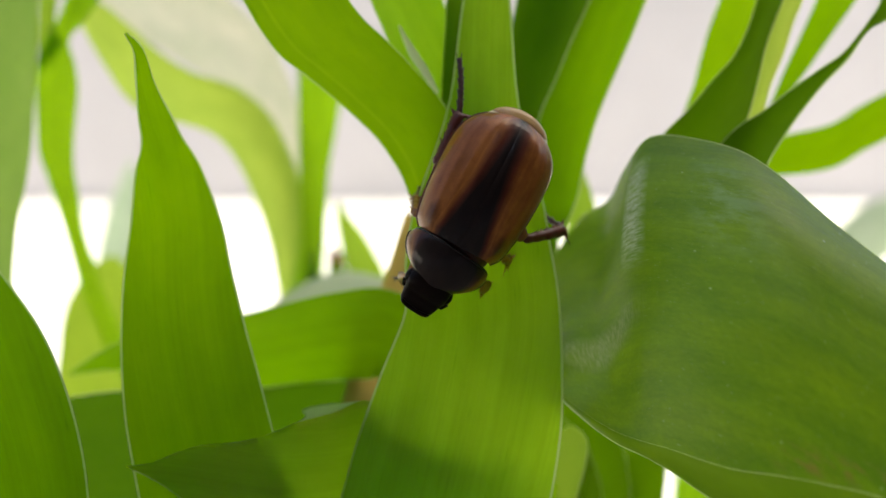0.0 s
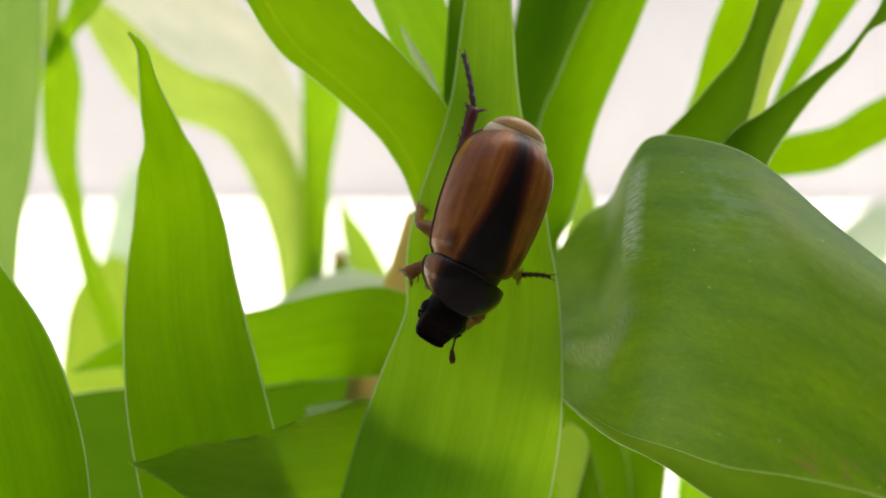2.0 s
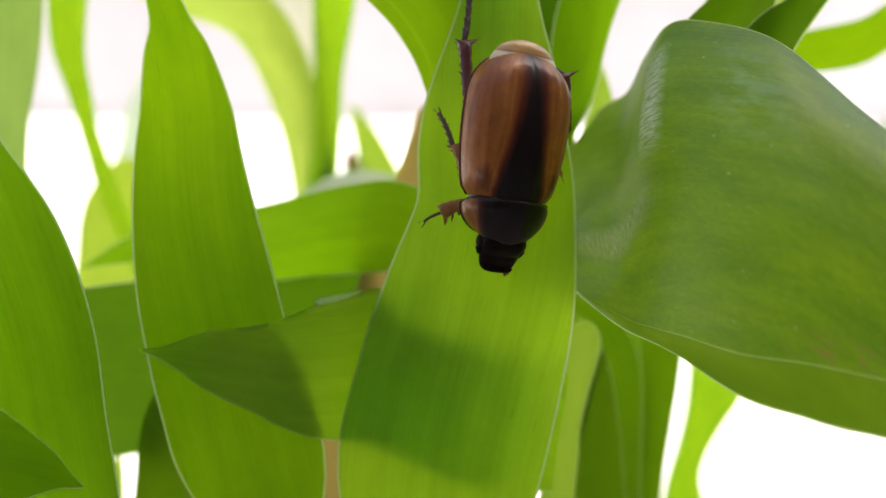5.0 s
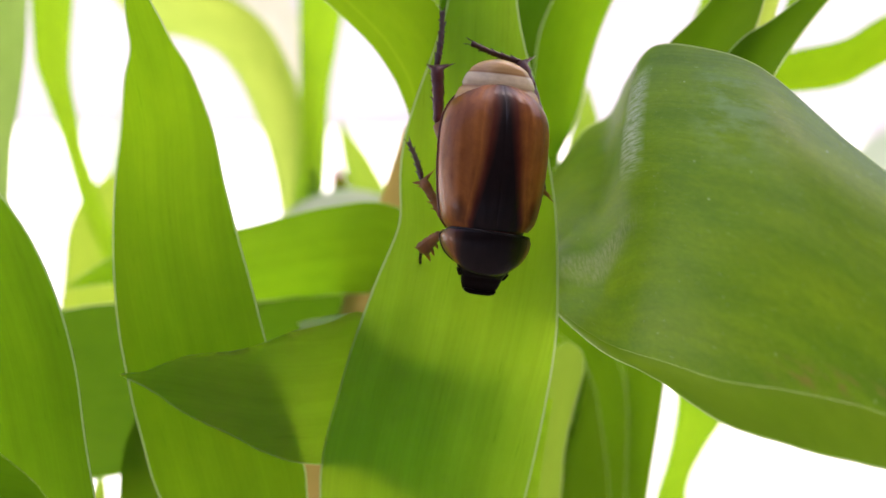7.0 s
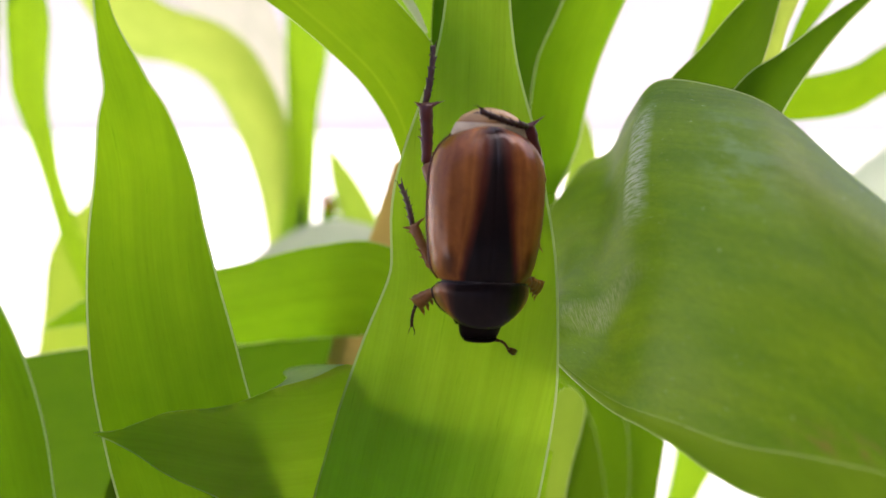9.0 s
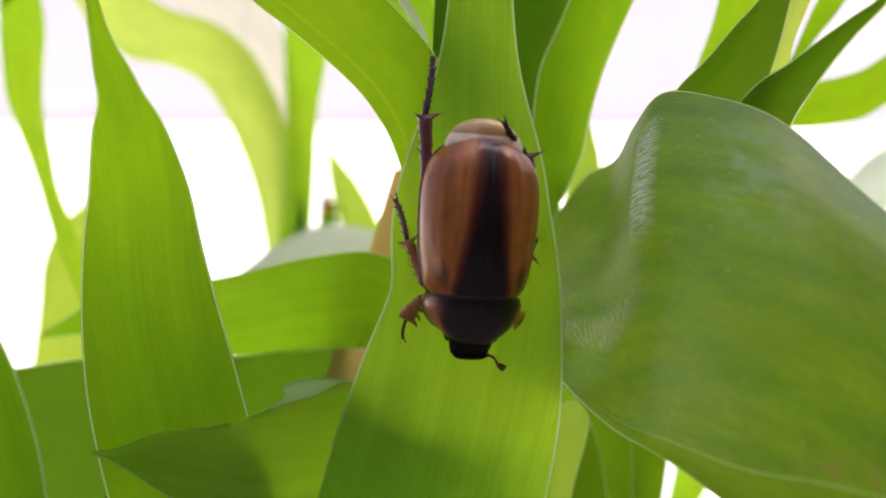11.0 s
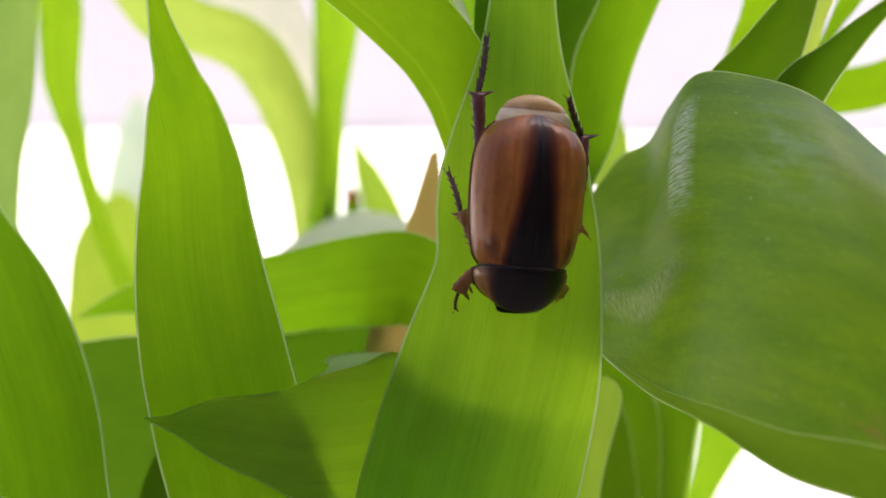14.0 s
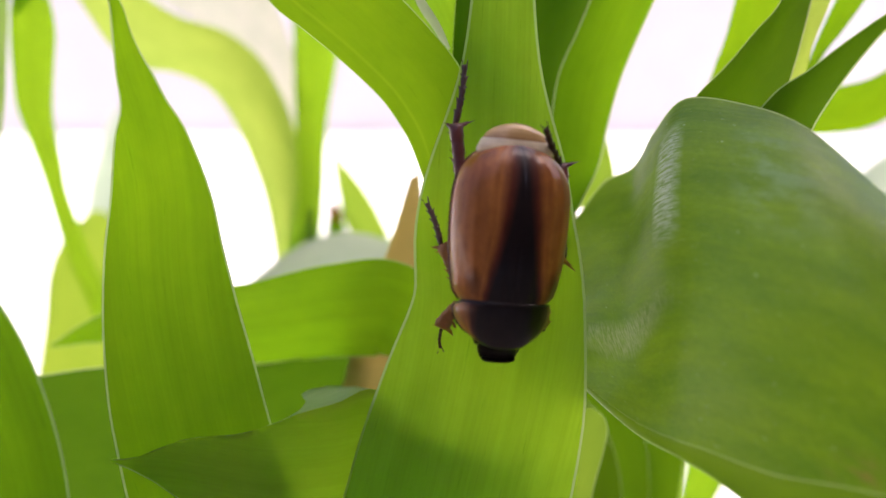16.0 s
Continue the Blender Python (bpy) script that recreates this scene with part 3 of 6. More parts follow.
# the leaf whose pointed tip lies across its neighbour
leaf(main, [(13.2, 110.0, -56.3, 0.8, 0.0, 7.8), (7.1, 106.8, -53.1, 0.3, 0.0, 8.4), (1.3, 105.6, -51.5, 0.6, 0.0, 8.8), (-4.5, 105.6, -49.1, 0.7, 0.0, 8.5), (-8.9, 105.4, -45.9, 0.6, 0.0, 9.6), (-12.7, 103.5, -45.6, 0.5, 0.0, 8.7), (-16.2, 102.3, -45.4, 0.3, 0.0, 7.8), (-19.6, 101.9, -45.3, 0.5, 0.0, 6.5), (-23.0, 102.1, -44.8, 0.7, 0.0, 5.0), (-26.3, 102.5, -44.3, 0.9, 0.0, 4.0), (-29.0, 102.7, -43.9, 0.7, 0.0, 3.1), (-31.4, 102.6, -43.5, 0.4, 0.0, 1.7), (-33.5, 102.3, -43.2, 0.2, 0.0, 0.6), (-35.6, 102.1, -42.9, 0.0, 0.0, 0.1)], LEAF_CROSS, cup=0.03, wave=0.12, waves=4.5, fold=(-0.38, 1.0), seed=8, rim=0.09, label="green leaf with a pointed tip", lip=[0.0, 0.0, 8.0, 15.0, 16.0, 11.0, 3.5, 0.0, 0.0, 0.0, 0.0, 0.0, 0.0, 0.0])

left = plant_thing("upright plant with a pointed bright green leaf", [(-21.1, 128.8, -190.8, 4.7), (-21.0, 117.0, -114.1, 4.8), (-23.3, 114.3, -77.3, 4.4), (-24.4, 115.0, -61.7, 2.2)])
leaf(left, [(-22.2, 108.5, -75.7, 4.2), (-23.5, 103.4, -58.6, 8.4), (-25.6, 103.6, -48.6, 8.6), (-27.1, 104.1, -41.9, 8.1), (-28.5, 105.2, -35.5, 7.7), (-29.8, 106.9, -29.3, 7.1), (-30.6, 108.7, -23.0, 6.3), (-30.9, 110.4, -16.7, 5.2), (-31.5, 110.2, -10.2, 3.6), (-31.9, 109.4, -6.9, 2.2), (-32.5, 108.7, -3.7, 1.7), (-32.8, 107.6, -0.2, 1.0), (-33.3, 107.6, 3.0, 0.5), (-34.7, 107.4, 5.0, 0.1)], LEAF_MID, cup=0.06, wave=0.4, seed=9, rim=0.14, label="upright bright green leaf with a curled dark tip")
leaf(left, [(-45.6, 102.0, -83.9, 6.4), (-45.0, 98.5, -63.1, 7.6), (-44.8, 96.1, -48.3, 7.5), (-45.1, 94.8, -38.2, 7.8), (-46.9, 94.4, -28.9, 7.5), (-49.0, 94.7, -21.3, 5.4), (-50.5, 94.9, -14.4, 2.8), (-52.2, 95.9, -8.8, 0.1)], LEAF_MID, cup=0.15, seed=10, rim=0.16)
leaf(left, [(-51.2, 86.0, -46.9, -1.1, 0.0, -8.5), (-47.4, 86.0, -47.8, -0.8, 0.0, -6.9), (-44.0, 86.0, -48.4, -0.5, 0.0, -5.0), (-41.4, 86.5, -49.2, -0.2, 0.0, -3.3), (-39.4, 87.0, -50.1, -0.0, 0.0, -1.9), (-38.1, 87.5, -51.5, -0.0, 0.0, -0.7), (-37.4, 88.0, -52.3, -0.0, 0.0, -0.1)], LEAF_MID, seed=52, cup=0.1, rim=0.06)
leaf(left, [(-11.4, 130.0, -48.0, 0.1, 0.0, 6.5), (-19.2, 130.0, -50.1, 0.2, 0.0, 8.1), (-25.8, 130.0, -52.4, 0.4, 0.0, 9.5), (-34.1, 130.0, -54.9, 0.6, 0.0, 11.7), (-46.2, 130.0, -56.5, 1.0, 0.0, 13.2), (-53.4, 130.0, -57.6, 1.2, 0.0, 13.4), (-61.1, 130.0, -59.2, 1.3, 0.0, 13.4), (-69.5, 130.0, -59.2, 1.2, 0.0, 10.7), (-77.4, 130.0, -55.6, 0.2, 0.0, 1.8)], LEAF_SHEEN, cup=0.1, seed=11, rim=0.14)
leaf(left, [(-53.5, 135.0, -84.7, 1.6, 0.0, 0.0), (-52.8, 135.0, -77.8, 1.3, 0.0, 0.0), (-52.3, 135.0, -74.4, 0.9, 0.0, 0.0), (-51.9, 135.0, -72.5, 0.3, 0.0, 0.0)], LEAF_YOUNG, seed=51, cup=0.2, rim=0, steps=20)
leaf(left, [(-40.0, 122.0, -76.9, 5.9, -0.0, 0.1), (-40.0, 122.0, -69.8, 4.7, 0.0, 0.1), (-40.5, 122.0, -65.2, 3.5, 0.0, -0.2), (-40.5, 121.0, -60.5, 2.1, 0.0, -0.2), (-40.4, 120.0, -56.1, 0.2, 0.0, 0.0)], LEAF_DARK, seed=50, cup=0.2, rim=0)
leaf(left, [(4.5, 129.1, -57.0, 2.1), (0.1, 129.5, -42.9, 3.8), (-6.9, 126.9, -35.0, 6.1), (-14.3, 127.9, -34.9, 6.1), (-26.7, 131.4, -37.9, 5.4), (-37.4, 135.2, -39.5, 4.3), (-48.2, 139.0, -40.9, 2.2), (-57.0, 140.5, -44.1, 0.2)], LEAF_MID, cup=-0.2, seed=12)
leaf(left, [(-17.0, 124.0, -80.3, 3.3, -0.0, 0.1), (-16.3, 125.0, -73.6, 3.8, 0.0, 0.1), (-15.7, 126.0, -65.6, 4.1, 0.0, 0.1), (-13.9, 127.5, -58.0, 3.9, 0.0, 0.1), (-12.1, 128.2, -50.5, 3.6, 0.0, 0.1), (-10.5, 128.6, -43.5, 3.3, 0.0, 0.0), (-9.7, 130.5, -39.9, 3.1, 0.0, 0.0), (-8.5, 133.0, -35.1, 3.0, 0.0, 0.0), (-6.2, 136.0, -27.9, 2.2, 0.0, 0.4), (-5.0, 138.0, -19.0, 0.5, 0.0, 0.3)], LEAF_DRY, cup=0.1, seed=13, label="dried brown leaf")

back = plant_thing("group of slender plants standing behind", [(-31.6, 210.4, -188.9, 8.5), (-26.6, 185.5, -99.5, 7.1), (-25.2, 180.2, -60.9, 4.0), (-25.3, 181.5, -41.9, 2.4), (-25.4, 183.2, -32.2, 0.3)])
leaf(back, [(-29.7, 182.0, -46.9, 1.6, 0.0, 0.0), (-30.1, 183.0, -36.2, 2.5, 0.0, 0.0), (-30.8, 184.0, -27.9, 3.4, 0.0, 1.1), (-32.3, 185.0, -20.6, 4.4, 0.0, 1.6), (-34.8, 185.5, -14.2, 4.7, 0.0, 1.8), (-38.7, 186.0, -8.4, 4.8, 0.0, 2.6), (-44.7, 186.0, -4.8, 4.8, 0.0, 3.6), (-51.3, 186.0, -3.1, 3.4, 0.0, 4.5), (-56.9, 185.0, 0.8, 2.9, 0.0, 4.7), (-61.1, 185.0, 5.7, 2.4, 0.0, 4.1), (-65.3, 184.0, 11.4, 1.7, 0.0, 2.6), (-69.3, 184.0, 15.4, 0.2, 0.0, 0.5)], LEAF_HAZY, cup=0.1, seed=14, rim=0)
# the arching leaf's sky reflection, added as a whitish leaf behind it
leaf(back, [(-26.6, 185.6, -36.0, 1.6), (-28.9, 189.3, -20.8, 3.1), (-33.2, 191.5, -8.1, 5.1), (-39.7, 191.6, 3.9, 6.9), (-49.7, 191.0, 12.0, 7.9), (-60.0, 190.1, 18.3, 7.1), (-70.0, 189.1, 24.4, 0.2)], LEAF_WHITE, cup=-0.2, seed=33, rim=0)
leaf(back, [(-27.6, 181.0, -48.8, 3.1, 0.0, 0.0), (-26.9, 182.0, -42.5, 3.0, 0.0, 0.0), (-26.0, 184.0, -34.2, 2.8, 0.0, 0.0), (-25.5, 186.0, -26.0, 2.7, 0.0, 0.0), (-25.3, 188.0, -17.8, 2.9, 0.0, 0.0), (-24.7, 190.0, -9.6, 3.7, 0.0, 0.0), (-24.1, 191.0, -1.4, 4.3, 0.0, 0.0), (-23.9, 192.0, 7.8, 4.3, 0.0, 0.0), (-23.6, 194.0, 21.7, 3.4, 0.0, 0.0), (-22.6, 196.0, 34.6, 0.2, 0.0, 0.0)], LEAF, cup=0.2, seed=15, rim=0)
leaf(back, [(-22.6, 203.0, -50.1, 3.2, 0.0, 0.0), (-22.9, 204.0, -43.3, 2.3, 0.0, 0.3), (-23.3, 205.0, -38.2, 1.5, 0.0, 0.4), (-24.1, 206.0, -36.0, 0.6, 0.0, 0.1)], LEAF_DARK, cup=0.2, seed=39, rim=0, steps=20)
leaf(back, [(-22.9, 204.2, -39.6, 0.9), (-23.4, 204.6, -37.4, 0.9), (-24.0, 205.0, -35.3, 0.1)], LEAF_RED, cup=0.2, seed=40, rim=0, steps=12, label="small red leaf tip")
leaf(back, [(-10.5, 198.0, -49.9, 3.5, 0.0, 2.4), (-14.2, 200.0, -44.7, 3.3, 0.0, 1.5), (-16.9, 202.0, -39.5, 3.6, 0.0, 0.9), (-19.4, 204.0, -34.0, 2.8, 0.0, 0.8), (-21.6, 206.0, -29.7, 1.5, 0.0, 0.5), (-23.3, 208.0, -26.2, 0.2, 0.0, 0.1)], LEAF_YOUNG, cup=0.2, seed=16, rim=0)
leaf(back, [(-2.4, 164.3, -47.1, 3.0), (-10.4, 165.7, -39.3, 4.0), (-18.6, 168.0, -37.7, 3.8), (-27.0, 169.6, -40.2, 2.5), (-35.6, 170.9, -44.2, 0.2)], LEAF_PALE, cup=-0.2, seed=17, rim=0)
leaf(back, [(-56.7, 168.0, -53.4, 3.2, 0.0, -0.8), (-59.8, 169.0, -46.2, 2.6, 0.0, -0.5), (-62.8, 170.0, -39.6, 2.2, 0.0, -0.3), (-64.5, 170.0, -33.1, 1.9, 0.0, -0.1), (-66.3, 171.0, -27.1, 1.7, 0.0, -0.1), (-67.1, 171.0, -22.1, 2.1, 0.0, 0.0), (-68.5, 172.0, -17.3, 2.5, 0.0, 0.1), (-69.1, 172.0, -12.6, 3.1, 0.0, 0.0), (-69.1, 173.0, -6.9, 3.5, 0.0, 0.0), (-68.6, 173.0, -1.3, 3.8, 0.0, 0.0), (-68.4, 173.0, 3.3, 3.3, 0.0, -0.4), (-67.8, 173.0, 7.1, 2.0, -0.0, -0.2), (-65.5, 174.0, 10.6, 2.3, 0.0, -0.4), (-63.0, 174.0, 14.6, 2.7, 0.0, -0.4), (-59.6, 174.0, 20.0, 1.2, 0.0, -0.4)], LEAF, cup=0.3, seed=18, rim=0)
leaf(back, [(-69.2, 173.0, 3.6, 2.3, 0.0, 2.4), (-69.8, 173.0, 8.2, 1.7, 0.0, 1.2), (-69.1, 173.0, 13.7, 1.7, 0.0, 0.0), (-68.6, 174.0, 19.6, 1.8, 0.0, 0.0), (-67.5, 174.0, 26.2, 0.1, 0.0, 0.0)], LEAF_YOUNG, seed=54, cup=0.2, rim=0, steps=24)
leaf(back, [(-72.3, 146.0, -46.6, 3.5, 0.0, -0.2), (-71.8, 147.0, -37.7, 3.6, 0.0, 0.0), (-71.3, 148.0, -30.9, 3.6, 0.0, 0.0), (-71.1, 149.0, -25.9, 3.7, 0.0, 0.0), (-70.6, 149.0, -22.5, 3.8, 0.0, 0.0), (-70.1, 150.0, -18.4, 4.1, 0.0, 0.0), (-69.3, 150.0, -14.2, 4.4, 0.0, 0.0), (-69.0, 151.0, -9.2, 4.7, 0.0, 0.0), (-68.8, 152.0, -3.5, 4.8, 0.0, 0.0), (-68.5, 153.0, 2.9, 4.9, 0.0, 0.0), (-68.2, 154.0, 10.1, 4.8, 0.0, 0.0), (-67.9, 155.0, 18.0, 4.3, 0.0, 0.0), (-69.1, 156.0, 25.8, 0.2, 0.0, 0.0)], LEAF_HAZED, cup=0.25, seed=19, rim=0)
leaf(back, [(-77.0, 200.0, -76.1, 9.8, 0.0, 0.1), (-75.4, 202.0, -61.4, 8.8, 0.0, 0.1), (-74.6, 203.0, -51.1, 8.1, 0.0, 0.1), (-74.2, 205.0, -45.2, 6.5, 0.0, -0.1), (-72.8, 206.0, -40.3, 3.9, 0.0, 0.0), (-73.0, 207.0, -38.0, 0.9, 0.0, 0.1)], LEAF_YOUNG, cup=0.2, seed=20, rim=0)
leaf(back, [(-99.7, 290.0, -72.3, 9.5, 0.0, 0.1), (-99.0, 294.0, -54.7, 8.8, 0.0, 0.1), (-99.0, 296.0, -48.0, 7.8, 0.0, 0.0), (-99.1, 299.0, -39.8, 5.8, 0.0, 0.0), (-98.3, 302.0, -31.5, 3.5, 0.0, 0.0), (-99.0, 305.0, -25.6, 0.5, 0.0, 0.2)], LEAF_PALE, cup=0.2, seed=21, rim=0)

right = plant_thing("plant with folded leaves standing behind the broad leaf", [(24.0, 178.0, -249.8, 4.6), (24.0, 178.0, -109.4, 3.4), (26.0, 176.0, -75.0, 3.0), (34.0, 150.0, -45.0, 2.8), (38.0, 128.0, -28.0, 2.6), (40.0, 125.0, -17.0, 1.5)])
leaf(right, [(36.2, 140.0, -9.6, 2.9, 0.0, 0.0), (39.0, 141.4, -3.7, 3.5, 0.0, -0.2), (40.3, 142.9, -0.7, 3.5, 0.0, 0.0), (41.5, 144.3, 3.4, 3.5, 0.0, 0.0), (42.7, 145.7, 7.5, 3.3, 0.0, 0.0), (44.4, 147.1, 11.7, 3.2, 0.0, 0.0), (46.1, 148.6, 16.7, 2.5, 0.0, 0.0), (46.7, 150.0, 22.6, 0.1, 0.0, 0.0)], LEAF_MID, cup=0.2, seed=22, rim=0)
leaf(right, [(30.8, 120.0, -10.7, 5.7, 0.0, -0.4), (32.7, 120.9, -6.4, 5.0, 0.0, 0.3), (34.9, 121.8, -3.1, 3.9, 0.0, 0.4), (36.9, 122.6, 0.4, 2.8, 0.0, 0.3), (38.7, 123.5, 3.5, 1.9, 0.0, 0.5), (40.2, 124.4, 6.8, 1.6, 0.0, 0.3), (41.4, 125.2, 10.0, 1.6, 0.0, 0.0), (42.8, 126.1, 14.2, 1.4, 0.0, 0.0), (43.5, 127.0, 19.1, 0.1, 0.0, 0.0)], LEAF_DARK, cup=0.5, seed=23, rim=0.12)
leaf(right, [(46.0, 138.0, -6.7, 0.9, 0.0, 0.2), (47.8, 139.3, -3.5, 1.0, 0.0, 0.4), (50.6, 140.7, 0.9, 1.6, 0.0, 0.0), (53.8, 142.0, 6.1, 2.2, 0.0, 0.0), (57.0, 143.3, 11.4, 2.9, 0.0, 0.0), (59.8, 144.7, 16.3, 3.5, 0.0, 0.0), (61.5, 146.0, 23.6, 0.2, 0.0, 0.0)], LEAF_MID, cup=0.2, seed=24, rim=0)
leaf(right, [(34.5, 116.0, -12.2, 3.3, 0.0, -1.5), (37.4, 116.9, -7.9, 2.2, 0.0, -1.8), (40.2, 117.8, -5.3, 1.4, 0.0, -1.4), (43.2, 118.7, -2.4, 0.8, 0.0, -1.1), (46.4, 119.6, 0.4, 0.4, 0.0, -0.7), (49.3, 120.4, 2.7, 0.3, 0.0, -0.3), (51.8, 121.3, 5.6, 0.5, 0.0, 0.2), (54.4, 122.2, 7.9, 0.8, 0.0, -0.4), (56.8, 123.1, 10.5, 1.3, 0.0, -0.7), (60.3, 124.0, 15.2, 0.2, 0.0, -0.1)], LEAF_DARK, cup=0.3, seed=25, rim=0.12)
leaf(right, [(46.2, 148.0, -11.7, -0.3, 0.0, -2.0), (52.9, 149.3, -11.5, -0.5, 0.0, -3.2), (60.6, 150.7, -10.3, 0.2, 0.0, -3.5), (65.8, 152.0, -7.6, 0.7, 0.0, -3.4), (70.4, 153.3, -5.5, 0.6, 0.0, -3.5), (77.4, 154.7, -2.3, 0.7, 0.0, -2.9), (84.5, 156.0, 1.7, 0.1, 0.0, -0.2)], LEAF_MID, cup=0.2, seed=26, rim=0)
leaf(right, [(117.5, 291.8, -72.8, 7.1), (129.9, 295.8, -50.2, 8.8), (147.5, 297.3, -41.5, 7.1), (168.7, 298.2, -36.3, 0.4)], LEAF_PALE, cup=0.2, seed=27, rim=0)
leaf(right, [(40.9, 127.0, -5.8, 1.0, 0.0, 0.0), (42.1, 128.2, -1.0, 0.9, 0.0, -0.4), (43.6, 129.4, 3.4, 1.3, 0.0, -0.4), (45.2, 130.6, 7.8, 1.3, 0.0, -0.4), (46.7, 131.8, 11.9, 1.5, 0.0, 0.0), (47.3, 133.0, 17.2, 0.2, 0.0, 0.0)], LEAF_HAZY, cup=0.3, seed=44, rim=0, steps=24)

low = plant_thing("slender plant with pale stems under the broad leaf", [(31.0, 146.0, -301.5, 8.0), (29.0, 141.0, -196.8, 7.0), (28.0, 139.0, -144.1, 5.0), (28.0, 138.5, -121.1, 0.5)])
leaf(low, [(13.5, 119.0, -78.9, 2.9, 0.0, 0.1), (14.1, 119.4, -70.1, 2.3, 0.0, 0.0), (14.2, 119.8, -65.0, 2.5, 0.0, 0.0), (14.5, 120.1, -60.2, 2.4, 0.0, 0.0), (15.0, 120.5, -55.4, 2.7, -0.0, 0.0), (15.9, 120.9, -50.7, 2.9, -0.0, 0.0), (16.8, 121.2, -47.9, 2.4, -0.0, 0.0), (17.1, 121.6, -46.2, 1.5, 0.0, -0.1), (17.1, 122.0, -45.4, 0.2, 0.0, 0.0)], LEAF_YOUNG, cup=0.25, seed=28, rim=0.06)
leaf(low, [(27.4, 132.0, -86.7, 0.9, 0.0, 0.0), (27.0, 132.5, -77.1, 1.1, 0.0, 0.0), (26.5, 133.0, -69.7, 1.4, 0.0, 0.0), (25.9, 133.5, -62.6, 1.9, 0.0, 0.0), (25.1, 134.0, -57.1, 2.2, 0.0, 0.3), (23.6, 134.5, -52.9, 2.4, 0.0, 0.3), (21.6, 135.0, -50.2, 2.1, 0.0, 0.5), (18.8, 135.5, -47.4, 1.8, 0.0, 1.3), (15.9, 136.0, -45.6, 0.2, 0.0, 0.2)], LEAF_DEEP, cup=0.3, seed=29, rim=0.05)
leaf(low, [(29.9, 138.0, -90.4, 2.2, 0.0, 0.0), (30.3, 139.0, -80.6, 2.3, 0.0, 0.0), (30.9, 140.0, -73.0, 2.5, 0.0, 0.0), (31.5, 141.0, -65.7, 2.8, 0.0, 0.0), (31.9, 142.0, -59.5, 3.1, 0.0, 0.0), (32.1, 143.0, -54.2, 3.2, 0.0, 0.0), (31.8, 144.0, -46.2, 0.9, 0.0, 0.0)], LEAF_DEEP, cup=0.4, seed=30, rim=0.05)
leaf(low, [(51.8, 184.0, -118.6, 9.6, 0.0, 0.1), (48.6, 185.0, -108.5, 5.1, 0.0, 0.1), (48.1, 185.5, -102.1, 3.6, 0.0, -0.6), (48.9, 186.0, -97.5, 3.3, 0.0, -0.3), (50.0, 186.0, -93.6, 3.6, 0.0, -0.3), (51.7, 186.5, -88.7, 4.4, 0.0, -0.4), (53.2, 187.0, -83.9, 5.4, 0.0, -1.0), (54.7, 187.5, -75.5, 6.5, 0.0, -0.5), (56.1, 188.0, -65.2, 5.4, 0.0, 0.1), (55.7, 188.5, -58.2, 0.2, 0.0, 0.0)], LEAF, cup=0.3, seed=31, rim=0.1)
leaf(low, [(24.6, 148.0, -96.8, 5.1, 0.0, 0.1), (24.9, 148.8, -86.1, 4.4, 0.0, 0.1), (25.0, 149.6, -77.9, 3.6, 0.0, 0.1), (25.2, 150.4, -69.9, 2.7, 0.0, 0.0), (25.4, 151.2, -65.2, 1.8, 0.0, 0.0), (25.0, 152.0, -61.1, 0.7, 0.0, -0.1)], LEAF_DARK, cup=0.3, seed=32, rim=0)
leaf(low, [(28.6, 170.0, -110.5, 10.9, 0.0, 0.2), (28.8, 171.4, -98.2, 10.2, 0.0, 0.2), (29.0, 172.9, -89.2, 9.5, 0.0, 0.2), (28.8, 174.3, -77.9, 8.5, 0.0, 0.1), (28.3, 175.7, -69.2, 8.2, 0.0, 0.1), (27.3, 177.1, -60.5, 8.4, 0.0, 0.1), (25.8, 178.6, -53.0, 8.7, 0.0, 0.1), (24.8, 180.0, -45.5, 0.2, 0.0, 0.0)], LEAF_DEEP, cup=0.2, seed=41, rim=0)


# ---- the beetle ----
def dome(bm, ys, half, height, drop, x0, x1, cols=12):
    """A vaulted shell: ys along, half width, height and lower rim at each; from x0 to x1 of the width (-1 to 1)."""
    rows = []
    uvl = bm.loops.layers.uv.new("shell")
    for y, w, h, d in zip(ys, half, height, drop):
        r = []
        for j in range(cols + 1):
            a = math.pi / 2 * (x0 + (x1 - x0) * j / cols)
            r.append(bm.verts.new(Vector((w * math.sin(a), y, d + (h - d) * max(0.0, math.cos(a)) ** 0.75)) / 1000))
        rows.append(r)
    for i, (a, b) in enumerate(zip(rows, rows[1:])):
        for j in range(cols):
            f = bm.faces.new((a[j], a[j + 1], b[j + 1], b[j]))
            for lp, (ii, jj) in zip(f.loops, ((i, j), (i, j + 1), (i + 1, j + 1), (i + 1, j))):
                lp[uvl].uv = (abs(math.sin(math.pi / 2 * (x0 + (x1 - x0) * jj / cols))), (ys[ii] - ys[0]) / (ys[-1] - ys[0]))
    return rows


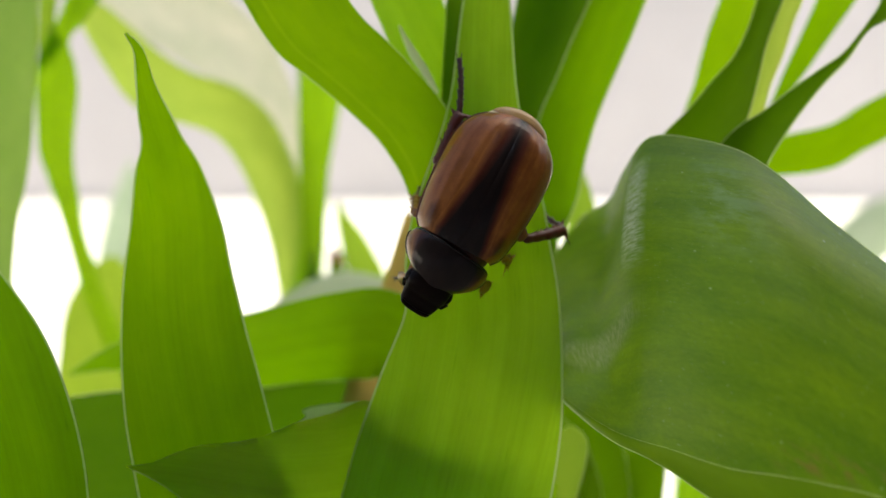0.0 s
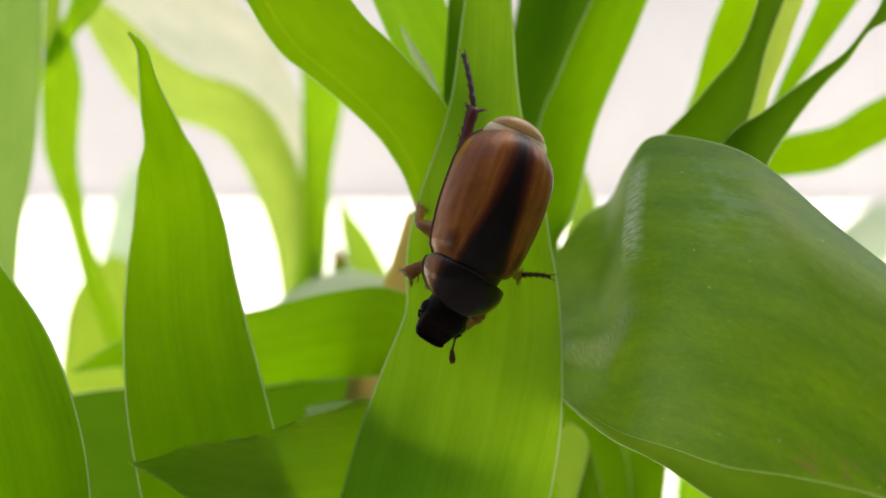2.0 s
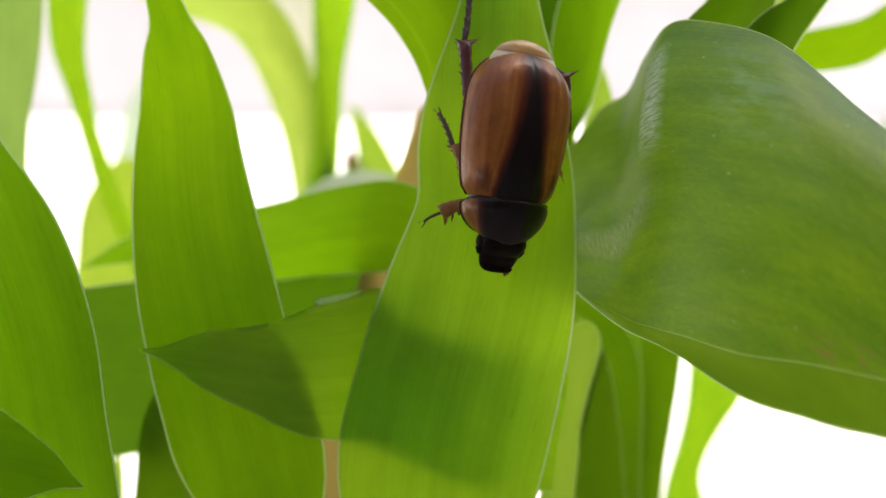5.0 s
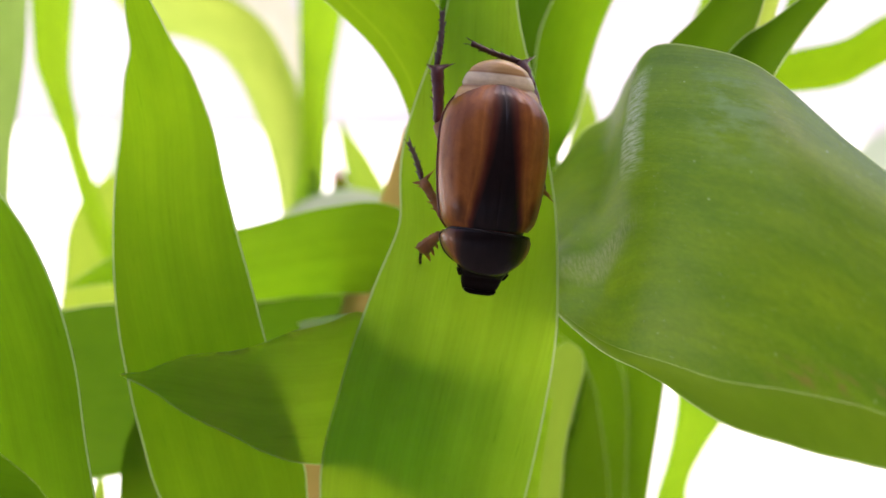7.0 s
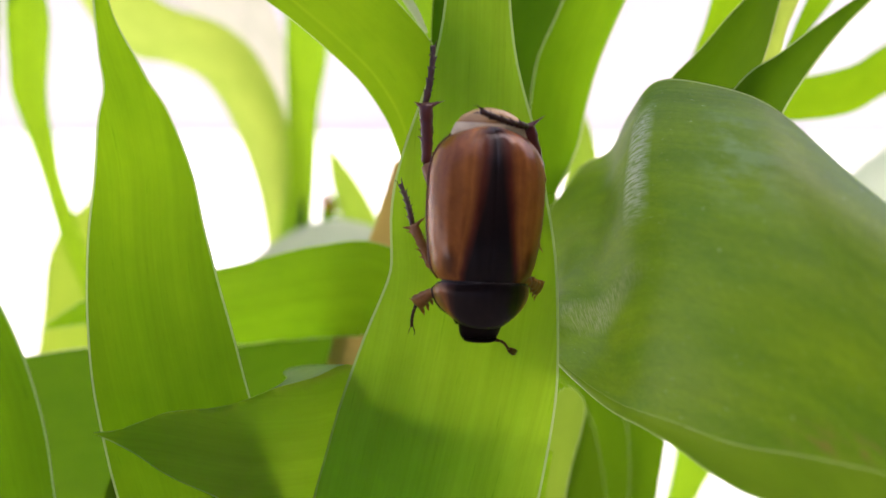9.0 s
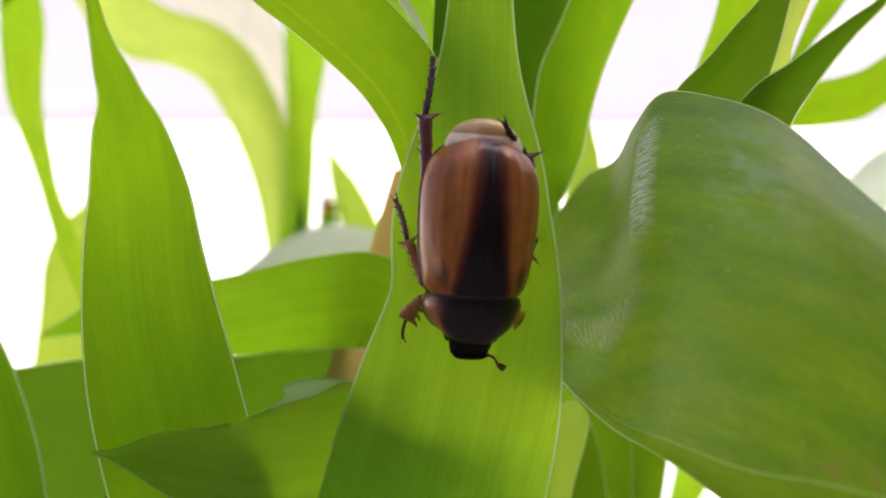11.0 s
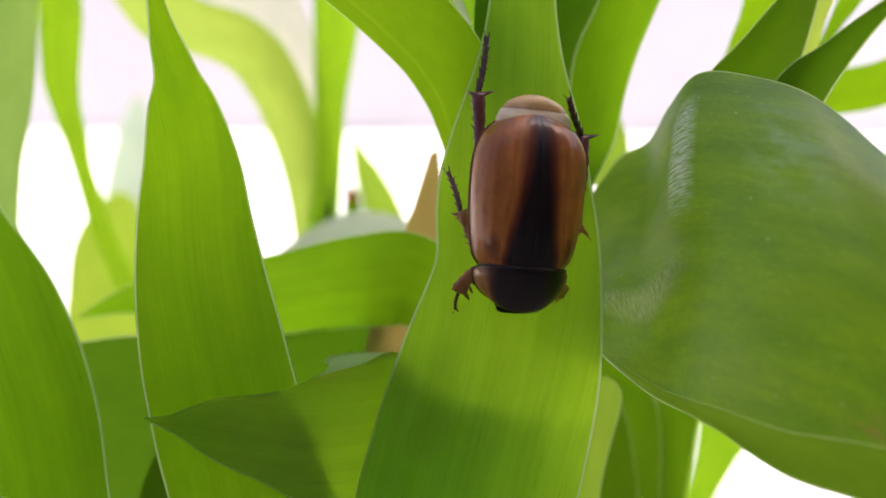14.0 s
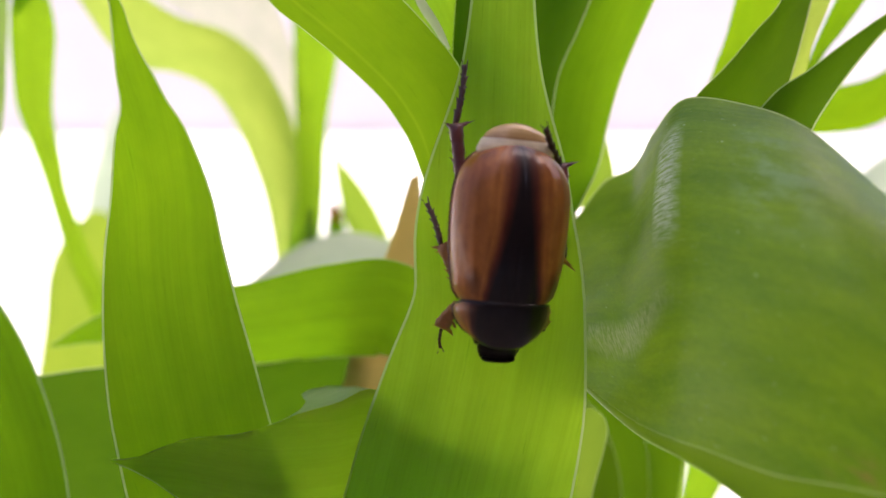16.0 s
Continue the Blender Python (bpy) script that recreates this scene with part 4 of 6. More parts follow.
def build_beetle():
    b = tagged(new("beetle"), "glossy amber brown beetle with a dark middle band, on a leaf", "beetle")
    n = 30
    ys = [-15.3 + 15.6 * (i / n) ** 1.6 for i in range(n + 1)]

    def wid(y):
        u = (y + 15.3) / 15.6
        return 6.0 * ((max(0.0, 1 - ((0.45 - u) / 0.452) ** 3.2) ** 0.5) if u < 0.45 else 1 - 0.17 * ((u - 0.45) / 0.55) ** 2.2 - 0.09 * max(0.0, (u - 0.92) / 0.08) ** 2)

    def hei(y):
        u = (y + 15.3) / 15.6
        return 3.7 * (max(0.0, 1 - ((0.5 - u) / 0.505) ** 2.3) ** 0.5 if u < 0.5 else 1 - 0.26 * ((u - 0.5) / 0.5) ** 2)
    for side in (-1, 1):
        bm = bmesh.new()
        rows = dome(bm, ys, [wid(y) for y in ys], [hei(y) for y in ys], [-0.9] * (n + 1), 0.0 if side > 0 else -1, 1 if side > 0 else 0.0, 26)
        for r in rows:
            for v in r:
                # three faint raised lines along the case, and a bump at the shoulder
                w = max(wid(v.co.y * 1000), 0.3) / 1000
                u = abs(v.co.x) / w
                v.co.z += 0.00008 * sum(math.exp(-((u - c) / 0.045) ** 2) for c in (0.28, 0.52, 0.74))
                v.co.z += 0.00030 * math.exp(-((u - 0.72) / 0.16) ** 2 - ((v.co.y * 1000 + 1.6) / 1.5) ** 2)
                # the seam lies in a groove beside a narrow raised border
                v.co.z += 0.00004 * math.exp(-((u - 0.055) / 0.03) ** 2) - 0.00004 * math.exp(-(u / 0.022) ** 2)
                # swelling before the tail end
                v.co.z += 0.00022 * math.exp(-((u - 0.5) / 0.2) ** 2 - ((v.co.y * 1000 + 12.6) / 1.3) ** 2)
        # rolled outer edge
        line = [(r[-1] if side > 0 else r[0]).co.copy() for r in rows]
        plain = len(bm.faces)
        tube(bm, line, 0.00017, 6)
        bm.faces.ensure_lookup_table()
        for f in bm.faces[plain:]:
            f.material_index = 1
        ob = part("wing_case", bm, [ELYTRA, LEG], b)
        md = ob.modifiers.new("thick", "SOLIDIFY")
        md.thickness = 0.0002
        md.use_rim = False
    bm = bmesh.new()
    rings = []
    for i in range(41):
        y = -17.6 + 15.6 * (i / 40) ** 1.25
        step = 0.20 * math.exp(-((y + 16.05) / 0.16) ** 2) + 0.24 * math.exp(-((y + 14.5) / 0.16) ** 2)
        w, h = spline([(2.9, 0.95), (4.0, 1.45), (5.0, 2.55), (5.2, 3.0), (5.1, 3.0), (4.6, 2.6), (3.6, 1.8)], (y + 17.6) / 15.6)
        blunt = max(0.02, 1 - max(0.0, (-15.6 - y) / 2.02) ** 2.4) ** 0.5
        w, h = w * blunt, h * blunt
        fade = min(1.0, i / 8)
        w, h = w - step * fade, h - 0.8 * step * fade
        rings.append([bm.verts.new(Vector((max(w, 0.05) * math.cos(2 * math.pi * j / 40), y, max(h, 0.05) * math.sin(2 * math.pi * j / 40) - 0.5)) / 1000) for j in range(40)])
    for r0, r1 in zip(rings, rings[1:]):
        for j in range(40):
            bm.faces.new((r0[j], r0[(j + 1) % 40], r1[(j + 1) % 40], r1[j]))
    bm.faces.new(rings[0][::-1])
    bm.faces.new(rings[-1])
    belly = part("abdomen", bm, BELLY, b, "cream-coloured abdomen end past the wing cases")
    bm = bmesh.new()
    k = 16
    py = [0.2 + 4.2 * i / k for i in range(k + 1)]
    pw = [5.05 * (1 - (0.86 * i / k) ** 2.4) ** 0.5 * (1 - 0.07 * math.exp(-i / 1.2)) for i in range(k + 1)]
    phh = [2.85 * (1 - 0.40 * (i / k) ** 2) for i in range(k + 1)]
    rows = dome(bm, py, pw, phh, [-0.9] * (k + 1), -1, 1, 32)
    for i, r in enumerate(rows):
        for j, v in enumerate(r):
            v.co.y += 0.001 * (i / k) ** 2 * (0.45 - 1.0 * (j / 16 - 1) ** 2) + 0.0007 * (1 - i / k) ** 4 * (j / 16 - 1) ** 6
    for edge in (rows[0], [r[0] for r in rows], [r[-1] for r in rows]):
        tube(bm, [v.co.copy() for v in edge], 0.00012, 6)
    neck = part("neck_shield", bm, NECK, b, "blackish brown neck shield")
    md = neck.modifiers.new("thick", "SOLIDIFY")
    md.thickness = 0.00025
    # underside of the chest
    bm = bmesh.new()
    bmesh.ops.create_uvsphere(bm, u_segments=24, v_segments=14, radius=1)
    for v in bm.verts:
        v.co = Vector((v.co.x * 4.3, v.co.y * 5.6 - 1.0, v.co.z * 2.2 - 0.7)) / 1000
    part("chest", bm, LEG, b)
    # the head: broad at the eyes, drawn in to a blunt plate whose front edge turns up
    bm = bmesh.new()
    prof = [(-2.6, 1.7, 1.0, -0.3), (-2.0, 2.35, 1.35, -0.2), (-1.0, 2.55, 1.5, -0.1), (-0.2, 2.6, 1.5, -0.1), (0.45, 2.5, 1.35, -0.2), (1.0, 2.28, 1.1, -0.4), (1.6, 2.15, 0.85, -0.6), (2.15, 1.98, 0.6, -0.75), (2.55, 1.75, 0.48, -0.72), (2.75, 1.5, 0.40, -0.62), (2.82, 1.2, 0.25, -0.6)]
    rings = []
    for i in range(31):
        y, w, h, z = spline(prof, i / 30)
        ring = []
        for j in range(32):
            a = 2 * math.pi * j / 32
            c, sn = math.cos(a), math.sin(a)
            dent = 0.16 * math.exp(-((y - 1.15) / 0.16) ** 2) * max(0.0, sn)
            ring.append(bm.verts.new(Vector((w * math.copysign(abs(c) ** 0.72, c), y, (h - dent) * math.copysign(abs(sn) ** 0.8, sn) + z)) / 1000))
        rings.append(ring)
    for r0, r1 in zip(rings, rings[1:]):
        for j in range(32):
            bm.faces.new((r0[j], r0[(j + 1) % 32], r1[(j + 1) % 32], r1[j]))
    bm.faces.new(rings[0][::-1])
    bm.faces.new(rings[-1])
    tube(bm, [Vector((x, 2.72 - 0.16 * (x / 1.5) ** 4, -0.28)) / 1000 for x in (-1.75, -1.5, -1.1, -0.5, 0, 0.5, 1.1, 1.5, 1.75)], [0.00012, 0.00022, 0.00024, 0.00024, 0.00024, 0.00024, 0.00024, 0.00022, 0.00012], 8)
    # bulging eyes and the cheek plate before each
    for side in (-1, 1):
        bmesh.ops.create_uvsphere(bm, u_segments=18, v_segments=12, radius=0.00078, matrix=pose(side * 0.00228, -0.0003, -0.0002) @ Matrix.Diagonal((0.85, 1.15, 1.0, 1.0)))
        tube(bm, [Vector(p) / 1000 for p in ((side * 2.0, 0.1, -0.2), (side * 2.75, 0.5, -0.25), (side * 2.45, 0.95, -0.4), (side * 2.0, 1.1, -0.5))], [0.0002, 0.00026, 0.0002, 0.0001], 7)
    head = part("head", bm, HEAD, neck, "black head with a blunt front edge")
    head.location = (0, 0.0044, 0.0003)
    feelers = []
    for side in (-1, 1):
        bm = bmesh.new()
        pts = [Vector((0.18 * side * math.sin(1.5 * y), y, 0.1 * math.sin(y))) / 1000 for y in (0, 0.3, 0.6, 0.9, 1.2, 1.45, 1.7, 1.95, 2.2, 2.45, 2.7)]
        tube(bm, pts, [0.00022, 0.00017, 0.00012, 0.00017, 0.00012, 0.00016, 0.00011, 0.00015, 0.00011, 0.00016, 0.00012], 8)
        for off in (-0.10, 0.0, 0.10):
            tube(bm, [Vector((off * 0.6 - 0.14 * side, 2.6, 0)) / 1000, Vector((off - 0.14 * side, 3.0, 0)) / 1000, Vector((off * 1.9 - 0.1 * side, 3.8, 0)) / 1000, Vector((off * 2.0 - 0.05 * side, 4.3, 0)) / 1000], [0.00009, 0.00019, 0.00021, 0.00007], 8)
        feelers.append(part("antenna", bm, LEG, neck, "short red-brown antenna with a clubbed tip"))
    return b, neck, head, belly, feelers


def thorn(bm, skin, base, points, widths):
    """Draws a spike out of the skin's face that lies nearest to base, through the points, with a width for each."""
    f = min(skin, key=lambda q: (q.calc_center_median() - base).length_squared)
    skin.remove(f)
    for p, w in zip(points, widths):
        f = bmesh.ops.extrude_discrete_faces(bm, faces=[f])["faces"][0]
        c = f.calc_center_median()
        size = max((v.co - c).length for v in f.verts)
        for v in f.verts:
            v.co = p + (v.co - c) * (w / size)


def build_leg(parent, upper, tib, foot, stout, cols, side, digging=False):
    """One leg in three pieces: the thigh, which ends at the knee; the shin with spines, or, on a digging leg, flattened with three teeth; the foot with five joints and two claws."""
    rng = random.Random(int(tib * 100) + side)
    bm = bmesh.new()
    tube(bm, [Vector((0, -y, 0)) / 1000 for y in (upper, upper * 0.8, upper * 0.5, upper * 0.2, 0.0, -0.15)], [stout * k / 1000 for k in (0.5, 0.95, 1.1, 0.8, 0.55, 0.2)], 12)
    thigh = part("leg", bm, cols[0], parent)
    bm = bmesh.new()
    ts = [i / 14 for i in range(15)]
    tube(bm, [Vector((0.12 * math.sin(3 * t), tib * t, 0)) / 1000 for t in ts], [stout * (0.46 + 0.20 * t + 0.04 * math.sin(25 * t)) * (0.6 if t in (0, 1) else 1) / 1000 for t in ts], 12)
    skin = list(bm.faces)[:-2]
    if digging:
        for v in bm.verts:
            v.co.x *= 1.0 + 0.5 * max(0.0, v.co.y * 1000 / tib)
            v.co.z *= 0.7
        for t, ln in ((0.45, 0.55), (0.70, 0.85), (0.95, 1.0)):
            p = Vector((-side * stout * 0.55, tib * t, 0))
            thorn(bm, skin, p / 1000, [(p + Vector((-side * 0.45 * ln, 0.15 * ln, 0))) / 1000, (p + Vector((-side * ln, 0.5 * ln, 0))) / 1000], [0.00024, 0.00003])
    for i in range(3 if digging else 11):
        t = 0.18 + 0.8 * (i + rng.uniform(-0.3, 0.3)) / 11
        a = math.pi * (i % 2) + rng.uniform(-0.7, 0.7)
        r = stout * (0.40 + 0.20 * t)
        d = Vector((math.cos(a), 0.75, math.sin(a)))
        p = Vector((math.cos(a) * r * 0.8, tib * t, math.sin(a) * r * 0.8))
        ln = rng.uniform(0.3, 0.55)
        thorn(bm, skin, p / 1000, [(p + d * ln * 0.4) / 1000, (p + d * ln) / 1000], [0.00009, 0.00001])
    for a, ln in ((0.2, 0.5), (2.9, 0.4)) if digging else ((0.2, 1.5), (0.6, 0.9), (2.9, 0.7), (-0.9, 0.6), (3.8, 0.6)):
        p = Vector((math.cos(a) * stout * 0.55, tib * 0.97, math.sin(a) * stout * 0.55))
        d = Vector((math.cos(a) * ln, 0.35 * ln, math.sin(a) * ln * 0.5))
        thorn(bm, skin, p / 1000, [(p + d * 0.45) / 1000, (p + d) / 1000], [0.00011, 0.00001])
    shin = part("tibia", bm, cols[1], thigh)
    bm = bmesh.new()
    path, rad = [], []
    for i in range(26):
        t = i / 25
        k = (t * 5) % 1.0
        path.append(Vector((0.35 * math.sin(2.2 * t) * side, foot * 0.93 * t, -0.25 * t * t)) / 1000)
        rad.append((0.27 + 0.13 * k * k) * (1.0 - 0.2 * t) * (0.62 if digging else min(1.2, stout + 0.15)) / 1000)
    tube(bm, path, rad, 8)
    skin = list(bm.faces)[:-2]
    for j in range(1, 5):
        p = path[j * 5]
        for a in () if digging else (0.1, 2.3, 3.1):
            q = Vector((math.cos(a) * 0.3, 0.0, math.sin(a) * 0.3)) / 1000
            thorn(bm, skin, p + q, [p + q + Vector((math.cos(a) * 0.2, 0.26, math.sin(a) * 0.18)) / 1000], [0.00001])
    for sgn in (-1, 1):
        p = path[-1]
        c = [p, p + Vector((sgn * 0.25, 0.35, 0.05)) / 1000, p + Vector((sgn * 0.38, 0.65, -0.15)) / 1000, p + Vector((sgn * 0.30, 0.85, -0.45)) / 1000]
        thorn(bm, skin, c[0] + Vector((sgn * 0.0002, -0.0001, 0)), c[1:], [0.0001, 0.00006, 0.00001])
    ft = part("foot", bm, cols[2], thigh)
    return thigh, shin, ft


beetle, neck_shield, beetle_head, beetle_belly, antennae = build_beetle()
LEGS, TIBIAS, FOOTS = {}, {}, {}
for key, upper, tib, foot, stout, cols, side in (
        ("HL", 4.6, 6.5, 7.0, 1.12, (LEG_AMBER, LEG, CLAW), 1), ("HR", 4.6, 6.5, 6.3, 1.12, (LEG_AMBER, LEG, CLAW), -1),
        ("ML", 3.6, 4.9, 5.0, 0.85, (LEG_AMBER, LEG_AMBER, CLAW), 1), ("MR", 3.6, 4.0, 4.4, 0.8, (LEG_AMBER, LEG_AMBER, CLAW), -1),
        ("FL", 3.2, 3.6, 2.6, 0.95, (LEG_AMBER, LEG_AMBER, CLAW), 1), ("FR", 3.2, 3.0, 2.6, 0.95, (LEG_AMBER, LEG_AMBER, CLAW), -1)):
    LEGS[key], TIBIAS[key], FOOTS[key] = build_leg(beetle, upper, tib, foot, stout, cols, side, key[0] == "F")


def motions():
    walk(beetle, [
        (0, pose(0.00148, 0.10354, 0.23238, -79.8, -29.0, -179.3)),
        (0.5, pose(0.00167, 0.10365, 0.23292, -80.0, -29.1, -178.9)),
        (1, pose(0.00271, 0.10351, 0.23227, -82.8, -24.5, -170.5)),
        (1.5, pose(0.00372, 0.10339, 0.23169, -83.8, -20.2, -164.1)),
        (2, pose(0.00318, 0.10303, 0.22999, -85.4, -22.7, -162.0)),
        (2.5, pose(0.00294, 0.10278, 0.22884, -85.5, -21.5, -160.3)),
        (3, pose(0.00487, 0.10263, 0.22813, -82.5, -13.5, -159.0)),
        (3.5, pose(0.00535, 0.10226, 0.22639, -81.5, -10.2, -156.0)),
        (4, pose(0.00528, 0.10211, 0.22568, -81.9, -11.1, -156.0)),
        (4.2, pose(0.00564, 0.10209, 0.22558, -82.0, -11.5, -156.2)),
        (6.3, pose(0.00523, 0.10192, 0.22476, -79.2, -6.1, -164.8)),
        (6.5, pose(0.00511, 0.10190, 0.22468, -78.9, -4.8, -164.3)),
        (7, pose(0.00558, 0.10188, 0.22461, -79.2, -6.6, -167.1)),
        (7.5, pose(0.00539, 0.10187, 0.22453, -78.7, -4.5, -168.7)),
        (8, pose(0.00497, 0.10182, 0.22432, -78.4, -3.0, -168.4)),
        (8.5, pose(0.00491, 0.10180, 0.22423, -78.7, -4.5, -168.3)),
        (9, pose(0.00537, 0.10186, 0.22452, -78.8, -5.2, -169.2)),
        (9.2, pose(0.00544, 0.10184, 0.22441, -78.8, -5.0, -169.1)),
        (11.3, pose(0.00420, 0.10194, 0.22490, -79.2, -6.5, -167.2)),
        (11.5, pose(0.00501, 0.10195, 0.22493, -79.0, -5.6, -167.5)),
        (12, pose(0.00516, 0.10194, 0.22486, -79.1, -5.6, -165.3)),
        (12.5, pose(0.00495, 0.10192, 0.22479, -79.1, -5.9, -166.4)),
        (13, pose(0.00491, 0.10194, 0.22487, -78.9, -5.1, -166.7)),
        (13.5, pose(0.00488, 0.10192, 0.22477, -79.3, -7.0, -167.5)),
        (14, pose(0.00463, 0.10191, 0.22473, -79.2, -6.9, -167.8)),
        (14.5, pose(0.00467, 0.10191, 0.22475, -79.2, -6.8, -167.4)),
        (15, pose(0.00516, 0.10190, 0.22470, -79.2, -6.8, -167.6)),
        (15.5, pose(0.00491, 0.10194, 0.22488, -79.5, -7.8, -167.5)),
        (16, pose(0.00475, 0.10192, 0.22477, -79.3, -7.2, -167.5)),
    ])
    # the abdomen stretches out and draws in
    walk(beetle_belly, [(t, pose(0, y / 1000, 0)) for t, y in (
        (0, 1.2), (1, 1.1), (1.5, 0.8), (2.5, 0.5), (3, 0.6), (4.2, 0.8), (6.3, 0.3), (7, -0.4), (7.5, -0.7), (8, -0.3), (8.5, 0.0), (9, 0.4), (11.3, 0.35), (16, 0.2))])
    # the neck stretches and turns a little, the head bends under it and comes out again
    walk(neck_shield, [(t, pose(0, y / 1000, 0, rx, 0, rz)) for t, y, rx, rz in (
        (0, 0.6, 0, -5), (0.5, 1.1, -4, -4), (1, 0, 0, -1), (1.5, 0.2, 0, -4), (2, 0.8, 0, -11), (2.5, 0.4, 0, -6), (3, 0, -2, 0), (3.5, 0.6, -2, 0), (4.2, 0.2, 0, 0), (6.3, 0.3, -4, 0), (7, 0.3, 0, -4), (7.5, 0.1, -6, 0), (8, 0.3, 0, -1), (8.5, -0.3, -6, 0), (9, 0.2, 0, 0), (11.3, 0.1, 0, 0), (14, 0, -2, 0), (15, -0.3, -5, 0), (16, 0, -2, 0))])
    walk(beetle_head, [(t, pose(0, 0.0044 + y / 1000, 0.0003 + rx * 0.000025, rx)) for t, y, rx in (
        (0, 0.9, 0), (0.5, 0.3, -28), (1, 0.9, 0), (1.5, 1.0, 0), (2, 1.7, 0), (2.5, 1.3, 0), (3, 1.0, 0), (3.5, -0.6, -15), (4.2, 0.8, 0), (6.3, -0.6, -25), (6.5, -1.0, -45), (7, -0.3, 0), (7.5, -1.4, -60), (8, -0.5, 0), (8.5, -1.3, -55), (9, -0.9, 0), (11.3, -0.7, 0), (11.5, -0.7, 0), (12.5, -0.8, -5), (13.5, -0.8, -8), (14, -1.4, -30), (14.5, -0.8, -5), (15, -1.5, -45), (15.5, -0.8, -10), (16, -0.8, -5))])
    # the feeler on one side swings out and is folded away again
    walk(antennae[0], [(t, pose(-0.0019, 0.0062 if rx > -100 else 0.0036, -0.0006, rx, 0, rz + 6)) for t, rx, rz in (
        (0, -150, 0), (0.7, -150, 0), (0.85, -75, 20), (1, 0, 50), (1.5, 0, 8), (2, -10, 30), (2.5, 0, 35), (3, 0, 32), (3.5, 0, 18), (4.2, 0, 22), (5.2, -75, 20), (5.8, -150, 0), (8.6, -150, 0), (8.8, -75, 20), (9, -38, 56), (11.3, -38, 52), (11.4, -75, 20), (11.6, -150, 0), (16, -150, 0))])
    walk(antennae[1], [(t, pose(0.0019, 0.0036, -0.0006, rx, 0, rz)) for t, rx, rz in (
        (0, -110, -30), (2, -90, -50), (4.2, -95, -45), (6.3, -150, 0), (16, -150, 0))])
    walk(LEGS["HL"], [
        (0, pose(0.00607, -0.00661, -0.00158, 10.1, -0.0, -91.9)),
        (0.5, pose(0.00568, -0.00634, -0.00157, 11.6, -0.0, -87.0)),
        (1, pose(0.00607, -0.00759, -0.00233, -2.1, -0.0, -107.5)),
        (1.5, pose(0.00547, -0.00767, -0.00279, -10.8, 0.0, -112.2)),
        (2, pose(0.00483, -0.01018, -0.00269, -6.4, -0.0, -148.7)),
        (2.5, pose(0.00434, -0.01158, -0.00261, -4.4, -0.0, -161.1)),
        (3, pose(0.00415, -0.01249, -0.00254, -3.1, 0.0, -165.5)),
        (3.5, pose(0.00417, -0.01214, -0.00291, -6.9, -0.0, -164.4)),
        (4.2, pose(0.00449, -0.00959, -0.00389, -25.0, -0.0, -148.6)),
        (6.3, pose(0.00514, -0.01096, -0.00309, -9.8, -0.0, -150.3)),
        (7, pose(0.00580, -0.01079, -0.00303, -8.8, -0.0, -143.2)),
        (7.5, pose(0.00562, -0.01100, -0.00274, -5.7, -0.0, -146.1)),
        (8, pose(0.00493, -0.01151, -0.00259, -4.1, -0.0, -155.0)),
        (8.5, pose(0.00526, -0.01145, -0.00273, -5.4, 0.0, -151.7)),
        (9, pose(0.00595, -0.01116, -0.00280, -6.0, -0.0, -144.2)),
        (9.2, pose(0.00595, -0.01116, -0.00280, -6.0, -0.0, -144.2)),
        (11.3, pose(0.00510, -0.01098, -0.00306, -9.5, -0.0, -150.9)),
        (12, pose(0.00510, -0.01098, -0.00306, -9.5, -0.0, -150.9)),
        (14.5, pose(0.00483, -0.01101, -0.00279, -6.7, -0.0, -153.7)),
        (16, pose(0.00477, -0.01077, -0.00280, -7.1, 0.0, -153.1)),
    ])
    walk(TIBIAS["HL"], [
        (0, pose(0.00000, 0.00000, 0.00000, -7.0, -10.1, -84.8)),
        (0.5, pose(0.00000, 0.00000, 0.00000, -7.0, -11.6, -86.2)),
        (1, pose(0.00000, 0.00000, 0.00000, -5.1, 2.1, -76.6)),
        (1.5, pose(0.00000, 0.00000, 0.00000, -1.2, 10.2, -70.7)),
        (2, pose(0.00000, 0.00000, 0.00000, -1.7, 3.2, -29.7)),
        (2.5, pose(0.00000, 0.00000, 0.00000, -3.5, 1.3, -16.9)),
        (3, pose(0.00000, 0.00000, 0.00000, -2.3, 1.1, -19.7)),
        (3.5, pose(0.00000, 0.00000, 0.00000, -0.3, 1.9, -16.1)),
        (4.2, pose(0.00000, 0.00000, 0.00000, 8.2, 10.0, -22.1)),
        (6.3, pose(0.00000, 0.00000, 0.00000, -2.6, 4.4, -26.6)),
        (7, pose(0.00000, 0.00000, 0.00000, -3.6, 4.9, -33.5)),
        (7.5, pose(0.00000, 0.00000, 0.00000, -5.7, 3.0, -31.6)),
        (8, pose(0.00000, 0.00000, 0.00000, -6.6, 1.8, -25.7)),
        (8.5, pose(0.00000, 0.00000, 0.00000, -5.6, 2.5, -27.2)),
        (9, pose(0.00000, 0.00000, 0.00000, -6.0, 3.3, -33.8)),
        (9.2, pose(0.00000, 0.00000, 0.00000, -6.0, 3.3, -33.8)),
        (11.3, pose(0.00000, 0.00000, 0.00000, -2.9, 4.3, -26.7)),
        (12, pose(0.00000, 0.00000, 0.00000, -2.9, 4.3, -26.7)),
        (14.5, pose(0.00000, 0.00000, 0.00000, -5.4, 2.6, -22.9)),
        (16, pose(0.00000, 0.00000, 0.00000, -5.7, 2.6, -20.9)),
    ])
